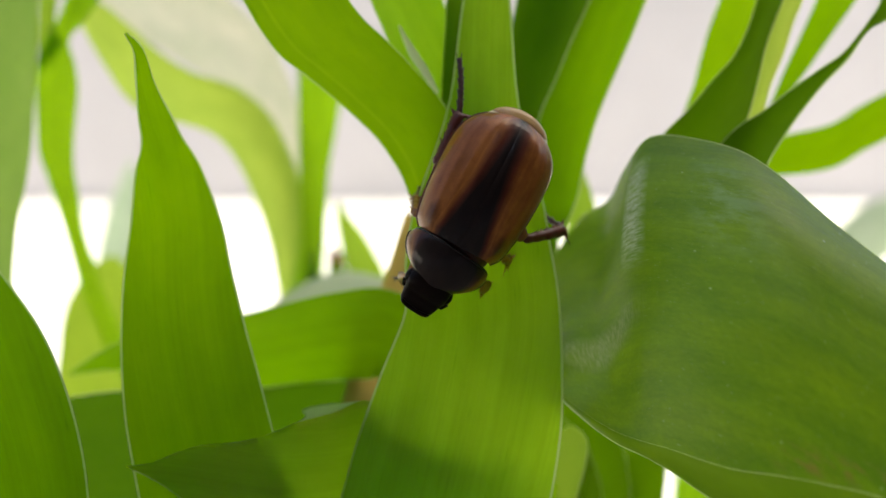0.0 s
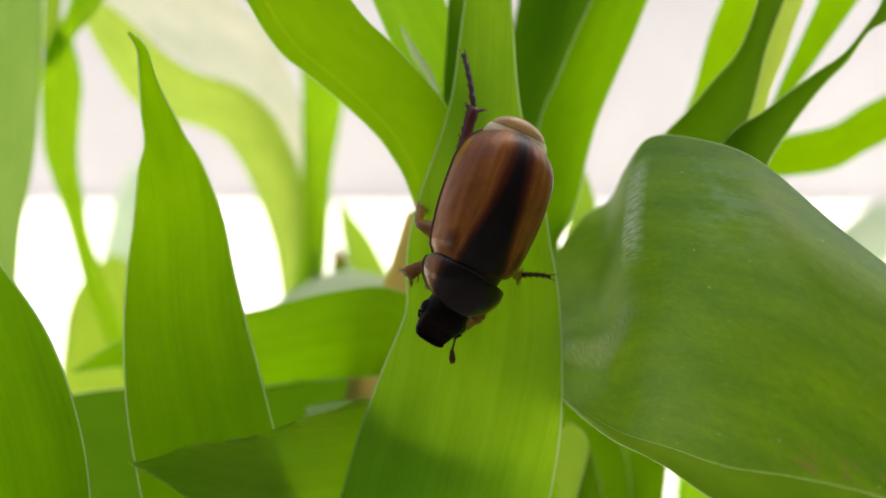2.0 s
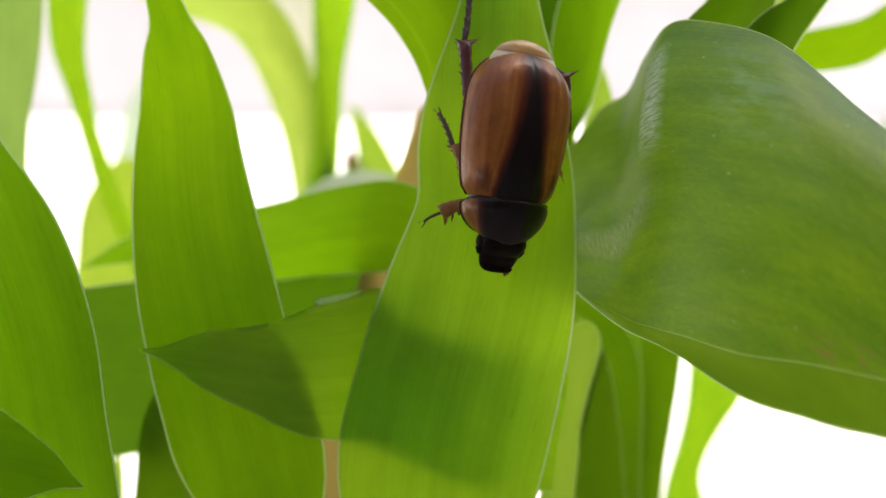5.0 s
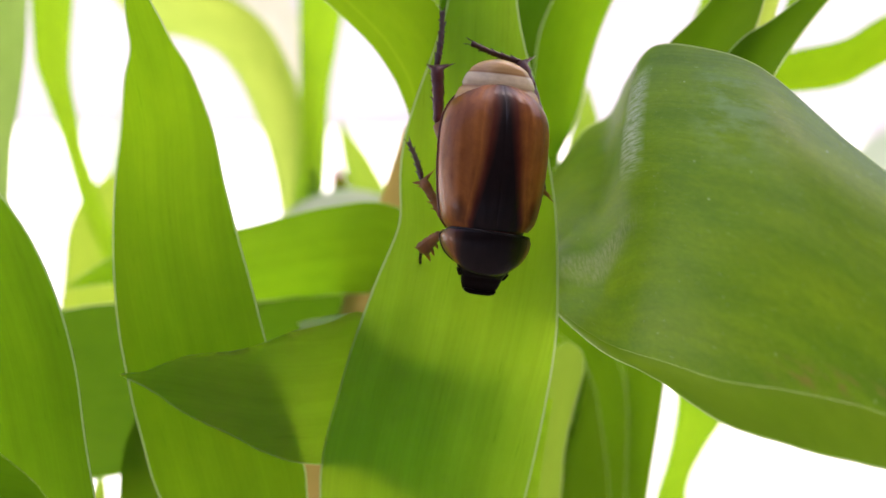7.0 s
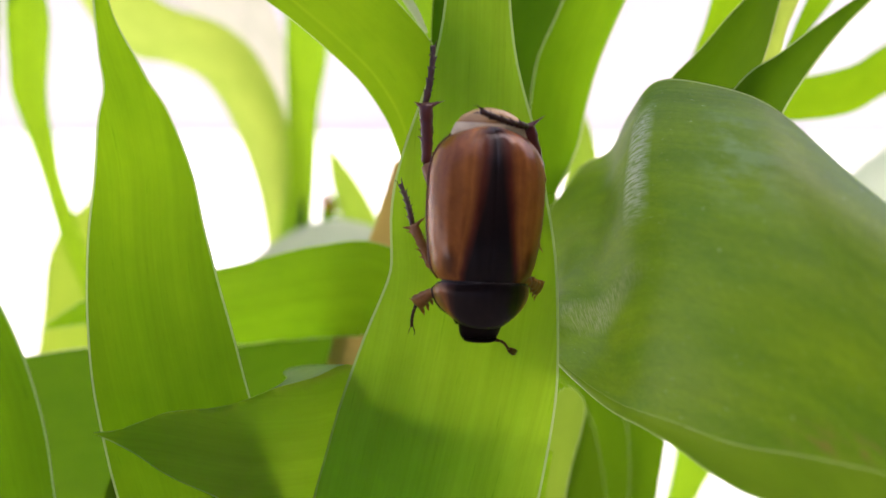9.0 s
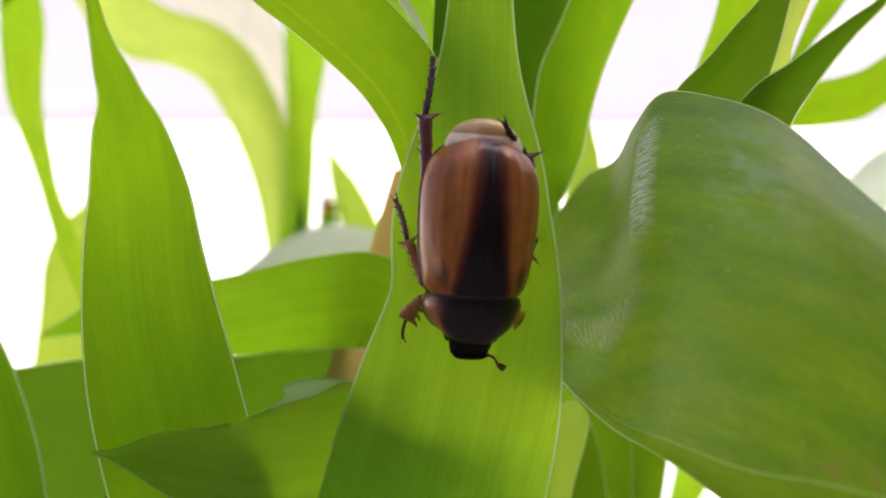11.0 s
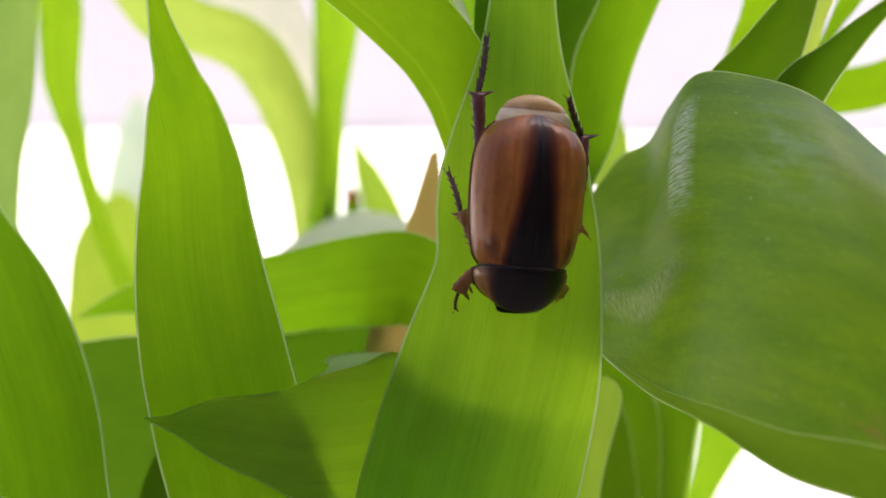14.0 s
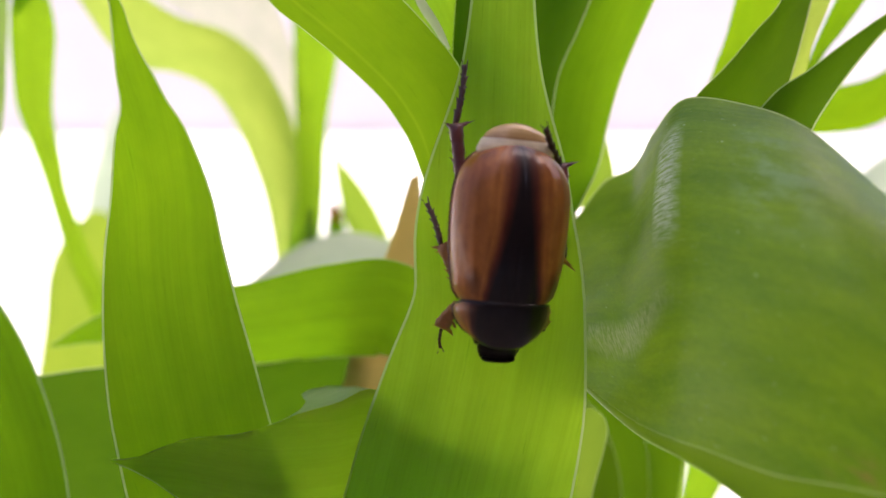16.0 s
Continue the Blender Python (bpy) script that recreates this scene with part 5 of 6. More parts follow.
    walk(FOOTS["HL"], [
        (0, pose(0.00644, 0.00044, -0.00078, -17.7, -8.6, -58.0)),
        (0.5, pose(0.00645, 0.00027, -0.00078, -18.6, -10.3, -62.5)),
        (1, pose(0.00629, 0.00152, -0.00058, -14.1, 1.5, -45.9)),
        (1.5, pose(0.00612, 0.00217, -0.00014, -8.6, 8.1, -48.3)),
        (2, pose(0.00321, 0.00565, -0.00019, -13.1, 0.5, -4.0)),
        (2.5, pose(0.00188, 0.00621, -0.00039, -15.6, -0.5, 6.8)),
        (3, pose(0.00218, 0.00612, -0.00026, -14.1, -0.1, 2.0)),
        (3.5, pose(0.00180, 0.00625, -0.00003, -7.4, 0.8, -6.3)),
        (4.2, pose(0.00257, 0.00590, 0.00092, 5.0, 13.3, -30.5)),
        (6.3, pose(0.00288, 0.00582, -0.00029, -7.1, 5.4, -33.3)),
        (7, pose(0.00355, 0.00543, -0.00041, -6.4, 5.5, -38.7)),
        (7.5, pose(0.00336, 0.00553, -0.00065, -8.2, 3.5, -38.1)),
        (8, pose(0.00278, 0.00583, -0.00075, -9.6, 2.0, -29.9)),
        (8.5, pose(0.00293, 0.00577, -0.00063, -8.3, 2.8, -31.2)),
        (9, pose(0.00357, 0.00539, -0.00067, -8.4, 3.9, -40.1)),
        (9.2, pose(0.00357, 0.00539, -0.00067, -8.4, 3.9, -40.1)),
        (11.3, pose(0.00289, 0.00581, -0.00033, -5.2, 5.2, -33.1)),
        (12, pose(0.00289, 0.00581, -0.00033, -5.2, 5.2, -33.1)),
        (14.5, pose(0.00249, 0.00597, -0.00062, -6.9, 3.5, -31.4)),
        (16, pose(0.00228, 0.00605, -0.00064, -6.6, 3.8, -32.1)),
    ])
    walk(LEGS["ML"], [
        (0, pose(0.00561, -0.00080, -0.00192, 5.3, -0.0, -66.9)),
        (0.5, pose(0.00527, 0.00038, -0.00198, 3.7, -0.0, -46.1)),
        (1, pose(0.00548, -0.00077, -0.00263, -8.2, 0.0, -65.4)),
        (1.5, pose(0.00693, -0.00094, -0.00372, -19.6, -0.0, -75.7)),
        (2, pose(0.00640, -0.00221, -0.00375, -23.2, 0.0, -93.4)),
        (2.5, pose(0.00572, -0.00291, -0.00362, -24.9, 0.0, -107.3)),
        (2.75, pose(0.00449, -0.00104, -0.00321, -18.3, 3.0, -58.3)),
        (3, pose(0.00326, 0.00083, -0.00279, -11.7, -0.0, -9.3)),
        (3.5, pose(0.00404, -0.00037, -0.00337, -29.7, -0.0, -37.4)),
        (4.2, pose(0.00328, -0.00021, -0.00306, -25.0, -0.0, -15.1)),
        (6.3, pose(0.00449, -0.00101, -0.00270, -14.4, 0.0, -59.7)),
        (7, pose(0.00453, -0.00061, -0.00254, -8.8, -0.0, -51.3)),
        (7.5, pose(0.00436, -0.00047, -0.00233, -3.3, -0.0, -45.5)),
        (8, pose(0.00439, -0.00056, -0.00228, -2.1, -0.0, -47.8)),
        (8.5, pose(0.00433, -0.00070, -0.00241, -5.9, -0.0, -49.7)),
        (9, pose(0.00496, -0.00063, -0.00246, -5.8, -0.0, -57.7)),
        (9.2, pose(0.00496, -0.00063, -0.00246, -5.8, -0.0, -57.7)),
        (11.3, pose(0.00462, -0.00016, -0.00271, -11.1, -0.0, -44.8)),
        (12, pose(0.00462, -0.00016, -0.00271, -11.1, -0.0, -44.8)),
        (14.5, pose(0.00420, -0.00050, -0.00247, -7.6, -0.0, -42.9)),
        (16, pose(0.00413, -0.00047, -0.00250, -8.4, -0.0, -41.1)),
    ])
    walk(TIBIAS["ML"], [
        (0, pose(0.00000, 0.00000, 0.00000, -65.9, -5.2, -100.9)),
        (0.5, pose(0.00000, 0.00000, 0.00000, -36.9, -3.2, -121.2)),
        (1, pose(0.00000, 0.00000, 0.00000, -17.5, 8.0, -103.6)),
        (1.5, pose(0.00000, 0.00000, 0.00000, -79.4, 14.1, -134.9)),
        (2, pose(0.00000, 0.00000, 0.00000, -71.7, 20.6, -119.0)),
        (2.5, pose(0.00000, 0.00000, 0.00000, -30.5, 24.1, -74.3)),
        (3, pose(0.00000, 0.00000, 0.00000, -35.7, 8.0, -137.0)),
        (3.5, pose(0.00000, 0.00000, 0.00000, -51.3, 23.9, -128.9)),
        (4.2, pose(0.00000, 0.00000, 0.00000, -43.4, 14.0, -147.7)),
        (6.3, pose(0.00000, 0.00000, 0.00000, -20.3, 14.1, -101.3)),
        (7, pose(0.00000, 0.00000, 0.00000, -20.2, 8.7, -98.5)),
        (7.5, pose(0.00000, 0.00000, 0.00000, -18.7, 3.2, -104.3)),
        (8, pose(0.00000, 0.00000, 0.00000, -16.9, 2.0, -109.2)),
        (8.5, pose(0.00000, 0.00000, 0.00000, -18.9, 5.7, -105.5)),
        (9, pose(0.00000, 0.00000, 0.00000, -17.9, 5.8, -98.3)),
        (9.2, pose(0.00000, 0.00000, 0.00000, -17.9, 5.8, -98.3)),
        (11.3, pose(0.00000, 0.00000, 0.00000, -22.3, 10.1, -114.4)),
        (12, pose(0.00000, 0.00000, 0.00000, -22.3, 10.1, -114.4)),
        (14.5, pose(0.00000, 0.00000, 0.00000, -21.6, 6.8, -115.7)),
        (16, pose(0.00000, 0.00000, 0.00000, -22.6, 7.5, -116.6)),
    ])
    walk(FOOTS["ML"], [
        (0, pose(0.00189, -0.00078, -0.00445, -66.7, -5.0, -108.8)),
        (0.5, pose(0.00327, -0.00217, -0.00293, -39.0, -2.8, -131.3)),
        (1, pose(0.00459, -0.00090, -0.00146, -10.1, 8.0, -103.1)),
        (1.25, pose(0.00303, -0.00035, -0.00307, -51.6, 18.1, -128.9)),
        (1.5, pose(0.00147, 0.00020, -0.00467, -93.4, 8.6, -154.9)),
        (2, pose(0.00214, 0.00069, -0.00436, -92.9, 18.1, -130.5)),
        (2.5, pose(0.00379, 0.00212, -0.00227, -28.9, 24.9, -88.8)),
        (3, pose(0.00301, -0.00264, -0.00283, -29.8, 8.9, -131.0)),
        (3.5, pose(0.00336, -0.00072, -0.00350, -23.7, 27.2, -115.8)),
        (4.2, pose(0.00259, -0.00257, -0.00327, -45.6, 16.4, -140.9)),
        (6.3, pose(0.00459, -0.00049, -0.00165, -22.1, 14.0, -103.3)),
        (7, pose(0.00458, -0.00042, -0.00168, -22.0, 8.4, -105.5)),
        (7.5, pose(0.00452, -0.00106, -0.00157, -18.6, 3.0, -114.1)),
        (8, pose(0.00445, -0.00149, -0.00142, -18.1, 2.0, -114.2)),
        (8.5, pose(0.00451, -0.00108, -0.00158, -20.1, 5.6, -108.8)),
        (9, pose(0.00464, -0.00053, -0.00150, -19.7, 5.7, -102.2)),
        (9.2, pose(0.00464, -0.00053, -0.00150, -19.7, 5.7, -102.2)),
        (11.3, pose(0.00426, -0.00157, -0.00183, -25.0, 10.0, -115.8)),
        (12, pose(0.00426, -0.00157, -0.00183, -25.0, 10.0, -115.8)),
        (14.5, pose(0.00420, -0.00178, -0.00179, -23.0, 6.8, -115.3)),
        (16, pose(0.00416, -0.00181, -0.00186, -23.6, 7.5, -116.5)),
    ])
    walk(LEGS["FL"], [
        (0, pose(0.00259, 0.00594, -0.00184, -0.5, 0.0, -11.3)),
        (0.5, pose(0.00242, 0.00644, -0.00190, -1.3, 0.0, -8.0)),
        (1, pose(0.00406, 0.00361, -0.00245, -13.2, -0.0, -54.5)),
        (1.5, pose(0.00430, 0.00140, -0.00293, -23.8, -0.0, -103.6)),
        (2, pose(0.00332, 0.00107, -0.00274, -27.8, -0.0, -121.4)),
        (2.5, pose(0.00367, 0.00264, -0.00300, -31.2, -0.0, -71.1)),
        (3, pose(0.00348, 0.00166, -0.00290, -32.7, -0.0, -101.5)),
        (3.5, pose(0.00394, 0.00058, -0.00334, -31.0, -0.0, -123.6)),
        (4.2, pose(0.00302, 0.00069, -0.00290, -31.5, -0.0, -137.1)),
        (6.3, pose(0.00400, 0.00141, -0.00247, -16.3, -0.0, -105.0)),
        (7, pose(0.00460, 0.00108, -0.00249, -13.2, -0.0, -108.3)),
        (7.5, pose(0.00449, 0.00082, -0.00231, -9.8, -0.0, -113.8)),
        (8, pose(0.00437, 0.00069, -0.00223, -8.5, -0.0, -117.0)),
        (8.5, pose(0.00408, 0.00159, -0.00228, -11.8, -0.0, -100.2)),
        (9, pose(0.00416, 0.00162, -0.00223, -10.1, -0.0, -99.2)),
        (9.2, pose(0.00416, 0.00162, -0.00223, -10.1, -0.0, -99.2)),
        (11.3, pose(0.00458, 0.00090, -0.00265, -15.9, -0.0, -111.5)),
        (12, pose(0.00458, 0.00090, -0.00265, -15.9, -0.0, -111.5)),
        (14.5, pose(0.00410, 0.00086, -0.00240, -13.2, 0.0, -116.4)),
        (16, pose(0.00398, 0.00082, -0.00242, -14.0, -0.0, -118.3)),
    ])
    walk(TIBIAS["FL"], [
        (0, pose(0.00000, 0.00000, 0.00000, -78.5, 0.3, -33.5)),
        (0.5, pose(0.00000, 0.00000, 0.00000, -77.5, 0.8, -37.0)),
        (0.75, pose(0.00000, 0.00000, 0.00000, -65.0, -0.9, 10.8)),
        (1, pose(0.00000, 0.00000, 0.00000, -57.7, -11.2, 57.7)),
        (1.5, pose(0.00000, 0.00000, 0.00000, -32.0, -23.8, 89.1)),
        (2, pose(0.00000, 0.00000, 0.00000, -23.7, -27.7, 84.3)),
        (2.5, pose(0.00000, 0.00000, 0.00000, 0.9, -19.4, 35.5)),
        (3, pose(0.00000, 0.00000, 0.00000, -8.6, -29.2, 60.2)),
        (3.5, pose(0.00000, 0.00000, 0.00000, -20.4, -29.5, 70.4)),
        (4.2, pose(0.00000, 0.00000, 0.00000, -20.5, -29.7, 68.9)),
        (6.3, pose(0.00000, 0.00000, 0.00000, -43.9, -15.1, 67.5)),
        (7, pose(0.00000, 0.00000, 0.00000, -38.0, -12.7, 73.8)),
        (7.5, pose(0.00000, 0.00000, 0.00000, -46.2, -9.6, 77.9)),
        (8, pose(0.00000, 0.00000, 0.00000, -14.5, -8.3, 79.0)),
        (8.5, pose(0.00000, 0.00000, 0.00000, -29.3, -10.3, 60.6)),
        (9, pose(0.00000, 0.00000, 0.00000, -41.7, -8.3, 55.2)),
        (9.2, pose(0.00000, 0.00000, 0.00000, -41.7, -8.3, 55.2)),
        (11.3, pose(0.00000, 0.00000, 0.00000, -36.5, -15.9, 87.9)),
        (12, pose(0.00000, 0.00000, 0.00000, -36.5, -15.9, 87.9)),
        (14.5, pose(0.00000, 0.00000, 0.00000, -32.9, -13.1, 94.3)),
        (16, pose(0.00000, 0.00000, 0.00000, -33.2, -13.8, 97.8)),
    ])
    walk(FOOTS["FL"], [
        (0, pose(0.00038, 0.00061, -0.00353, -69.8, 0.2, -22.0)),
        (0.5, pose(0.00043, 0.00065, -0.00351, -65.4, 0.6, -26.8)),
        (1, pose(-0.00131, 0.00153, -0.00298, -31.4, -5.8, 25.4)),
        (1.5, pose(-0.00304, 0.00082, -0.00174, -36.7, -21.9, 65.6)),
        (2, pose(-0.00321, 0.00100, -0.00128, -58.8, -16.3, 33.5)),
        (2.5, pose(-0.00210, 0.00292, 0.00005, -7.1, -18.7, 33.9)),
        (3, pose(-0.00296, 0.00200, -0.00047, -14.6, -29.2, 60.2)),
        (3.5, pose(-0.00297, 0.00171, -0.00109, -27.0, -30.2, 75.5)),
        (4.2, pose(-0.00292, 0.00180, -0.00109, -28.5, -30.6, 74.8)),
        (6.3, pose(-0.00215, 0.00160, -0.00241, -42.6, -13.5, 125.1)),
        (7, pose(-0.00259, 0.00126, -0.00216, -52.9, -9.4, 135.3)),
        (7.5, pose(-0.00235, 0.00094, -0.00256, -47.1, -7.4, 131.2)),
        (8, pose(-0.00340, 0.00079, -0.00089, -19.8, -8.0, 110.1)),
        (8.5, pose(-0.00258, 0.00182, -0.00173, 1.3, -11.7, 98.3)),
        (9, pose(-0.00201, 0.00182, -0.00237, 13.9, -10.0, 96.5)),
        (9.2, pose(-0.00201, 0.00182, -0.00237, 13.9, -10.0, 96.5)),
        (11.3, pose(-0.00287, 0.00069, -0.00206, -28.5, -13.8, 121.0)),
        (12, pose(-0.00287, 0.00069, -0.00206, -28.5, -13.8, 121.0)),
        (14.5, pose(-0.00305, 0.00022, -0.00191, -40.9, -9.8, 132.5)),
        (16, pose(-0.00305, 0.00006, -0.00191, -29.0, -10.1, 134.5)),
    ])
    walk(LEGS["HR"], [
        (0, pose(-0.00641, -0.00399, -0.00067, 18.5, -0.0, 56.6)),
        (0.5, pose(-0.00714, -0.00223, -0.00058, 14.6, -0.0, 46.7)),
        (1, pose(-0.00664, -0.00331, 0.00014, 24.5, 0.0, 51.7)),
        (1.5, pose(-0.00493, -0.00391, 0.00028, 35.4, -0.0, 41.9)),
        (2.5, pose(-0.00488, -0.00748, 0.00061, 48.5, -0.0, 113.3)),
        (3, pose(-0.00611, -0.00770, 0.00109, 41.6, -0.0, 108.9)),
        (3.5, pose(-0.00568, -0.00966, 0.00129, 38.4, -0.0, 135.7)),
        (4.2, pose(-0.00573, -0.00753, 0.00070, 41.4, -0.0, 108.2)),
        (6.3, pose(-0.00621, -0.00982, -0.00019, 22.2, 0.0, 132.6)),
        (7, pose(-0.00486, -0.01277, -0.00077, 12.1, -0.0, 160.2)),
        (7.5, pose(-0.00681, -0.00867, -0.00035, 21.3, -0.0, 117.2)),
        (8, pose(-0.00685, -0.00620, -0.00036, 23.4, -0.0, 86.0)),
        (8.5, pose(-0.00655, -0.00630, -0.00018, 27.0, -0.0, 87.2)),
        (9, pose(-0.00585, -0.00971, -0.00055, 19.8, -0.0, 134.6)),
        (9.2, pose(-0.00585, -0.00971, -0.00055, 19.8, -0.0, 134.6)),
        (11.3, pose(-0.00533, -0.00780, -0.00032, 31.8, -0.0, 115.5)),
        (12, pose(-0.00533, -0.00780, -0.00032, 31.8, -0.0, 115.5)),
        (14.5, pose(-0.00581, -0.00765, -0.00031, 29.0, -0.0, 109.7)),
        (16, pose(-0.00557, -0.00768, -0.00031, 30.7, -0.0, 111.7)),
    ])
    walk(TIBIAS["HR"], [
        (0, pose(0.00000, 0.00000, 0.00000, -38.0, 17.7, 72.7)),
        (0.5, pose(0.00000, 0.00000, 0.00000, -60.5, 11.8, 53.3)),
        (1, pose(0.00000, 0.00000, 0.00000, -52.9, 18.2, 46.2)),
        (1.25, pose(0.00000, 0.00000, 0.00000, -39.9, 24.4, 99.2)),
        (1.5, pose(0.00000, 0.00000, 0.00000, -26.7, 18.3, 152.3)),
        (2.5, pose(0.00000, 0.00000, 0.00000, -64.4, 47.2, 72.9)),
        (3, pose(0.00000, 0.00000, 0.00000, -50.6, 40.3, 73.0)),
        (3.5, pose(0.00000, 0.00000, 0.00000, -63.7, 30.7, 48.6)),
        (4.2, pose(0.00000, 0.00000, 0.00000, -16.5, 40.9, 79.3)),
        (6.3, pose(0.00000, 0.00000, 0.00000, -19.1, 18.9, 56.8)),
        (7, pose(0.00000, 0.00000, 0.00000, -33.2, 7.3, 36.6)),
        (7.2, pose(0.00000, 0.00000, 0.00000, -29.1, 10.3, 41.5)),
        (7.4, pose(0.00000, 0.00000, 0.00000, -10.0, 15.2, 48.4)),
        (7.6, pose(0.00000, 0.00000, 0.00000, -46.9, 13.2, 36.2)),
        (7.8, pose(0.00000, 0.00000, 0.00000, -33.2, 13.9, 37.5)),
        (8, pose(0.00000, 0.00000, 0.00000, -33.8, 14.6, 36.9)),
        (8.2, pose(0.00000, 0.00000, 0.00000, -25.7, 13.4, 30.0)),
        (8.4, pose(0.00000, 0.00000, 0.00000, -23.7, 19.3, 44.5)),
        (8.5, pose(0.00000, 0.00000, 0.00000, -18.7, 25.6, 70.2)),
        (8.6, pose(0.00000, 0.00000, 0.00000, 4.6, 26.4, 88.3)),
        (8.8, pose(0.00000, 0.00000, 0.00000, -3.9, 21.0, 66.9)),
        (9, pose(0.00000, 0.00000, 0.00000, -8.0, 17.7, 62.6)),
        (9.2, pose(0.00000, 0.00000, 0.00000, -8.1, 18.0, 64.2)),
        (11.3, pose(0.00000, 0.00000, 0.00000, -28.7, 26.8, 64.4)),
        (14, pose(0.00000, 0.00000, 0.00000, -28.7, 26.8, 64.4)),
        (15, pose(0.00000, 0.00000, 0.00000, -25.8, 27.4, 68.0)),
        (16, pose(0.00000, 0.00000, 0.00000, -25.8, 27.4, 68.0)),
    ])
    walk(FOOTS["HR"], [
        (0, pose(-0.00525, 0.00036, -0.00382, -28.7, -3.6, -169.1)),
        (0.5, pose(-0.00326, 0.00098, -0.00554, -65.7, 9.2, 141.4)),
        (0.75, pose(-0.00360, 0.00126, -0.00523, -3.3, 0.1, 109.0)),
        (1, pose(-0.00395, 0.00154, -0.00493, 56.5, 24.4, 85.2)),
        (1.25, pose(-0.00292, -0.00201, -0.00385, 17.0, 2.5, 122.4)),
        (1.5, pose(-0.00189, -0.00557, -0.00277, -26.5, 11.2, 163.9)),
        (2.5, pose(-0.00395, -0.00329, -0.00398, -53.2, 48.5, 92.8)),
        (3, pose(-0.00490, -0.00190, -0.00383, -49.6, 41.6, 89.5)),
        (3.5, pose(-0.00413, -0.00032, -0.00501, -75.6, 32.2, 52.7)),
        (4.2, pose(-0.00635, -0.00002, -0.00139, -55.5, 41.1, 98.3)),
        (6.3, pose(-0.00552, 0.00279, -0.00201, -13.8, 18.9, 123.2)),
        (7, pose(-0.00360, 0.00410, -0.00353, 1.1, 12.1, 92.6)),
        (7.2, pose(-0.00406, 0.00375, -0.00302, -6.4, 14.8, 89.8)),
        (7.4, pose(-0.00483, 0.00391, -0.00106, 36.8, 17.2, 119.3)),
        (7.6, pose(-0.00339, 0.00285, -0.00448, 54.3, 10.0, 154.9)),
        (7.8, pose(-0.00387, 0.00368, -0.00335, 72.5, 10.0, 156.5)),
        (8, pose(-0.00385, 0.00366, -0.00339, 70.0, 5.5, 167.1)),
        (8.2, pose(-0.00339, 0.00460, -0.00266, 73.3, 3.5, 171.9)),
        (8.4, pose(-0.00464, 0.00353, -0.00239, 67.6, 0.5, 179.0)),
        (8.5, pose(-0.00591, 0.00120, -0.00182, 63.2, 0.5, 179.0)),
        (8.6, pose(-0.00627, 0.00041, 0.00115, 67.1, 10.3, 157.5)),
        (8.8, pose(-0.00584, 0.00232, 0.00030, 32.4, 15.9, 134.2)),
        (9, pose(-0.00566, 0.00263, -0.00014, 34.9, 16.6, 124.0)),
        (9.2, pose(-0.00573, 0.00247, -0.00015, 38.2, 16.3, 125.9)),
        (11.3, pose(-0.00557, 0.00116, -0.00270, 51.7, 27.5, 111.8)),
        (14, pose(-0.00557, 0.00116, -0.00270, 51.7, 27.5, 111.8)),
        (15, pose(-0.00572, 0.00098, -0.00243, 53.2, 27.5, 111.6)),
        (16, pose(-0.00572, 0.00098, -0.00243, 53.2, 27.5, 111.6)),
    ])
    walk(LEGS["MR"], [
        (0, pose(-0.00483, -0.00146, -0.00070, 35.5, 0.0, 75.0)),
        (0.5, pose(-0.00536, -0.00105, -0.00061, 30.3, -0.0, 69.7)),
        (1, pose(-0.00568, -0.00061, 0.00005, 35.2, -0.0, 64.3)),
        (1.5, pose(-0.00433, -0.00130, 0.00020, 55.0, -0.0, 65.4)),
        (2, pose(-0.00453, -0.00080, 0.00040, 51.1, -0.0, 55.2)),
        (2.5, pose(-0.00434, -0.00201, 0.00045, 59.8, -0.0, 90.3)),
        (2.75, pose(-0.00316, -0.00218, 0.00059, 66.4, 5.4, 168.7)),
        (3, pose(-0.00198, -0.00235, 0.00072, 73.1, -0.0, -113.0)),
        (3.5, pose(-0.00187, -0.00393, 0.00100, 56.2, -0.0, -154.3)),
        (4.2, pose(-0.00212, -0.00363, 0.00090, 60.3, -0.0, -157.4)),
        (6.3, pose(-0.00219, -0.00292, -0.00014, 61.8, 0.0, -146.6)),
        (7, pose(-0.00286, -0.00277, -0.00023, 68.5, -0.0, 175.9)),
        (7.5, pose(-0.00325, -0.00276, -0.00037, 64.4, 0.0, 149.4)),
        (8, pose(-0.00260, -0.00319, -0.00049, 54.8, -0.0, -170.5)),
        (8.5, pose(-0.00229, -0.00350, -0.00034, 49.7, 0.0, -161.1)),
        (9, pose(-0.00197, -0.00335, -0.00051, 46.9, -0.0, -148.4)),
        (9.2, pose(-0.00197, -0.00335, -0.00051, 46.9, -0.0, -148.4)),
        (11.3, pose(-0.00247, -0.00249, -0.00012, 74.3, 0.0, -145.8)),
        (12, pose(-0.00247, -0.00249, -0.00012, 74.3, 0.0, -145.8)),
        (14.5, pose(-0.00314, -0.00260, -0.00011, 71.7, -0.0, 151.0)),
        (16, pose(-0.00303, -0.00234, -0.00011, 78.9, 0.0, 146.4)),
    ])
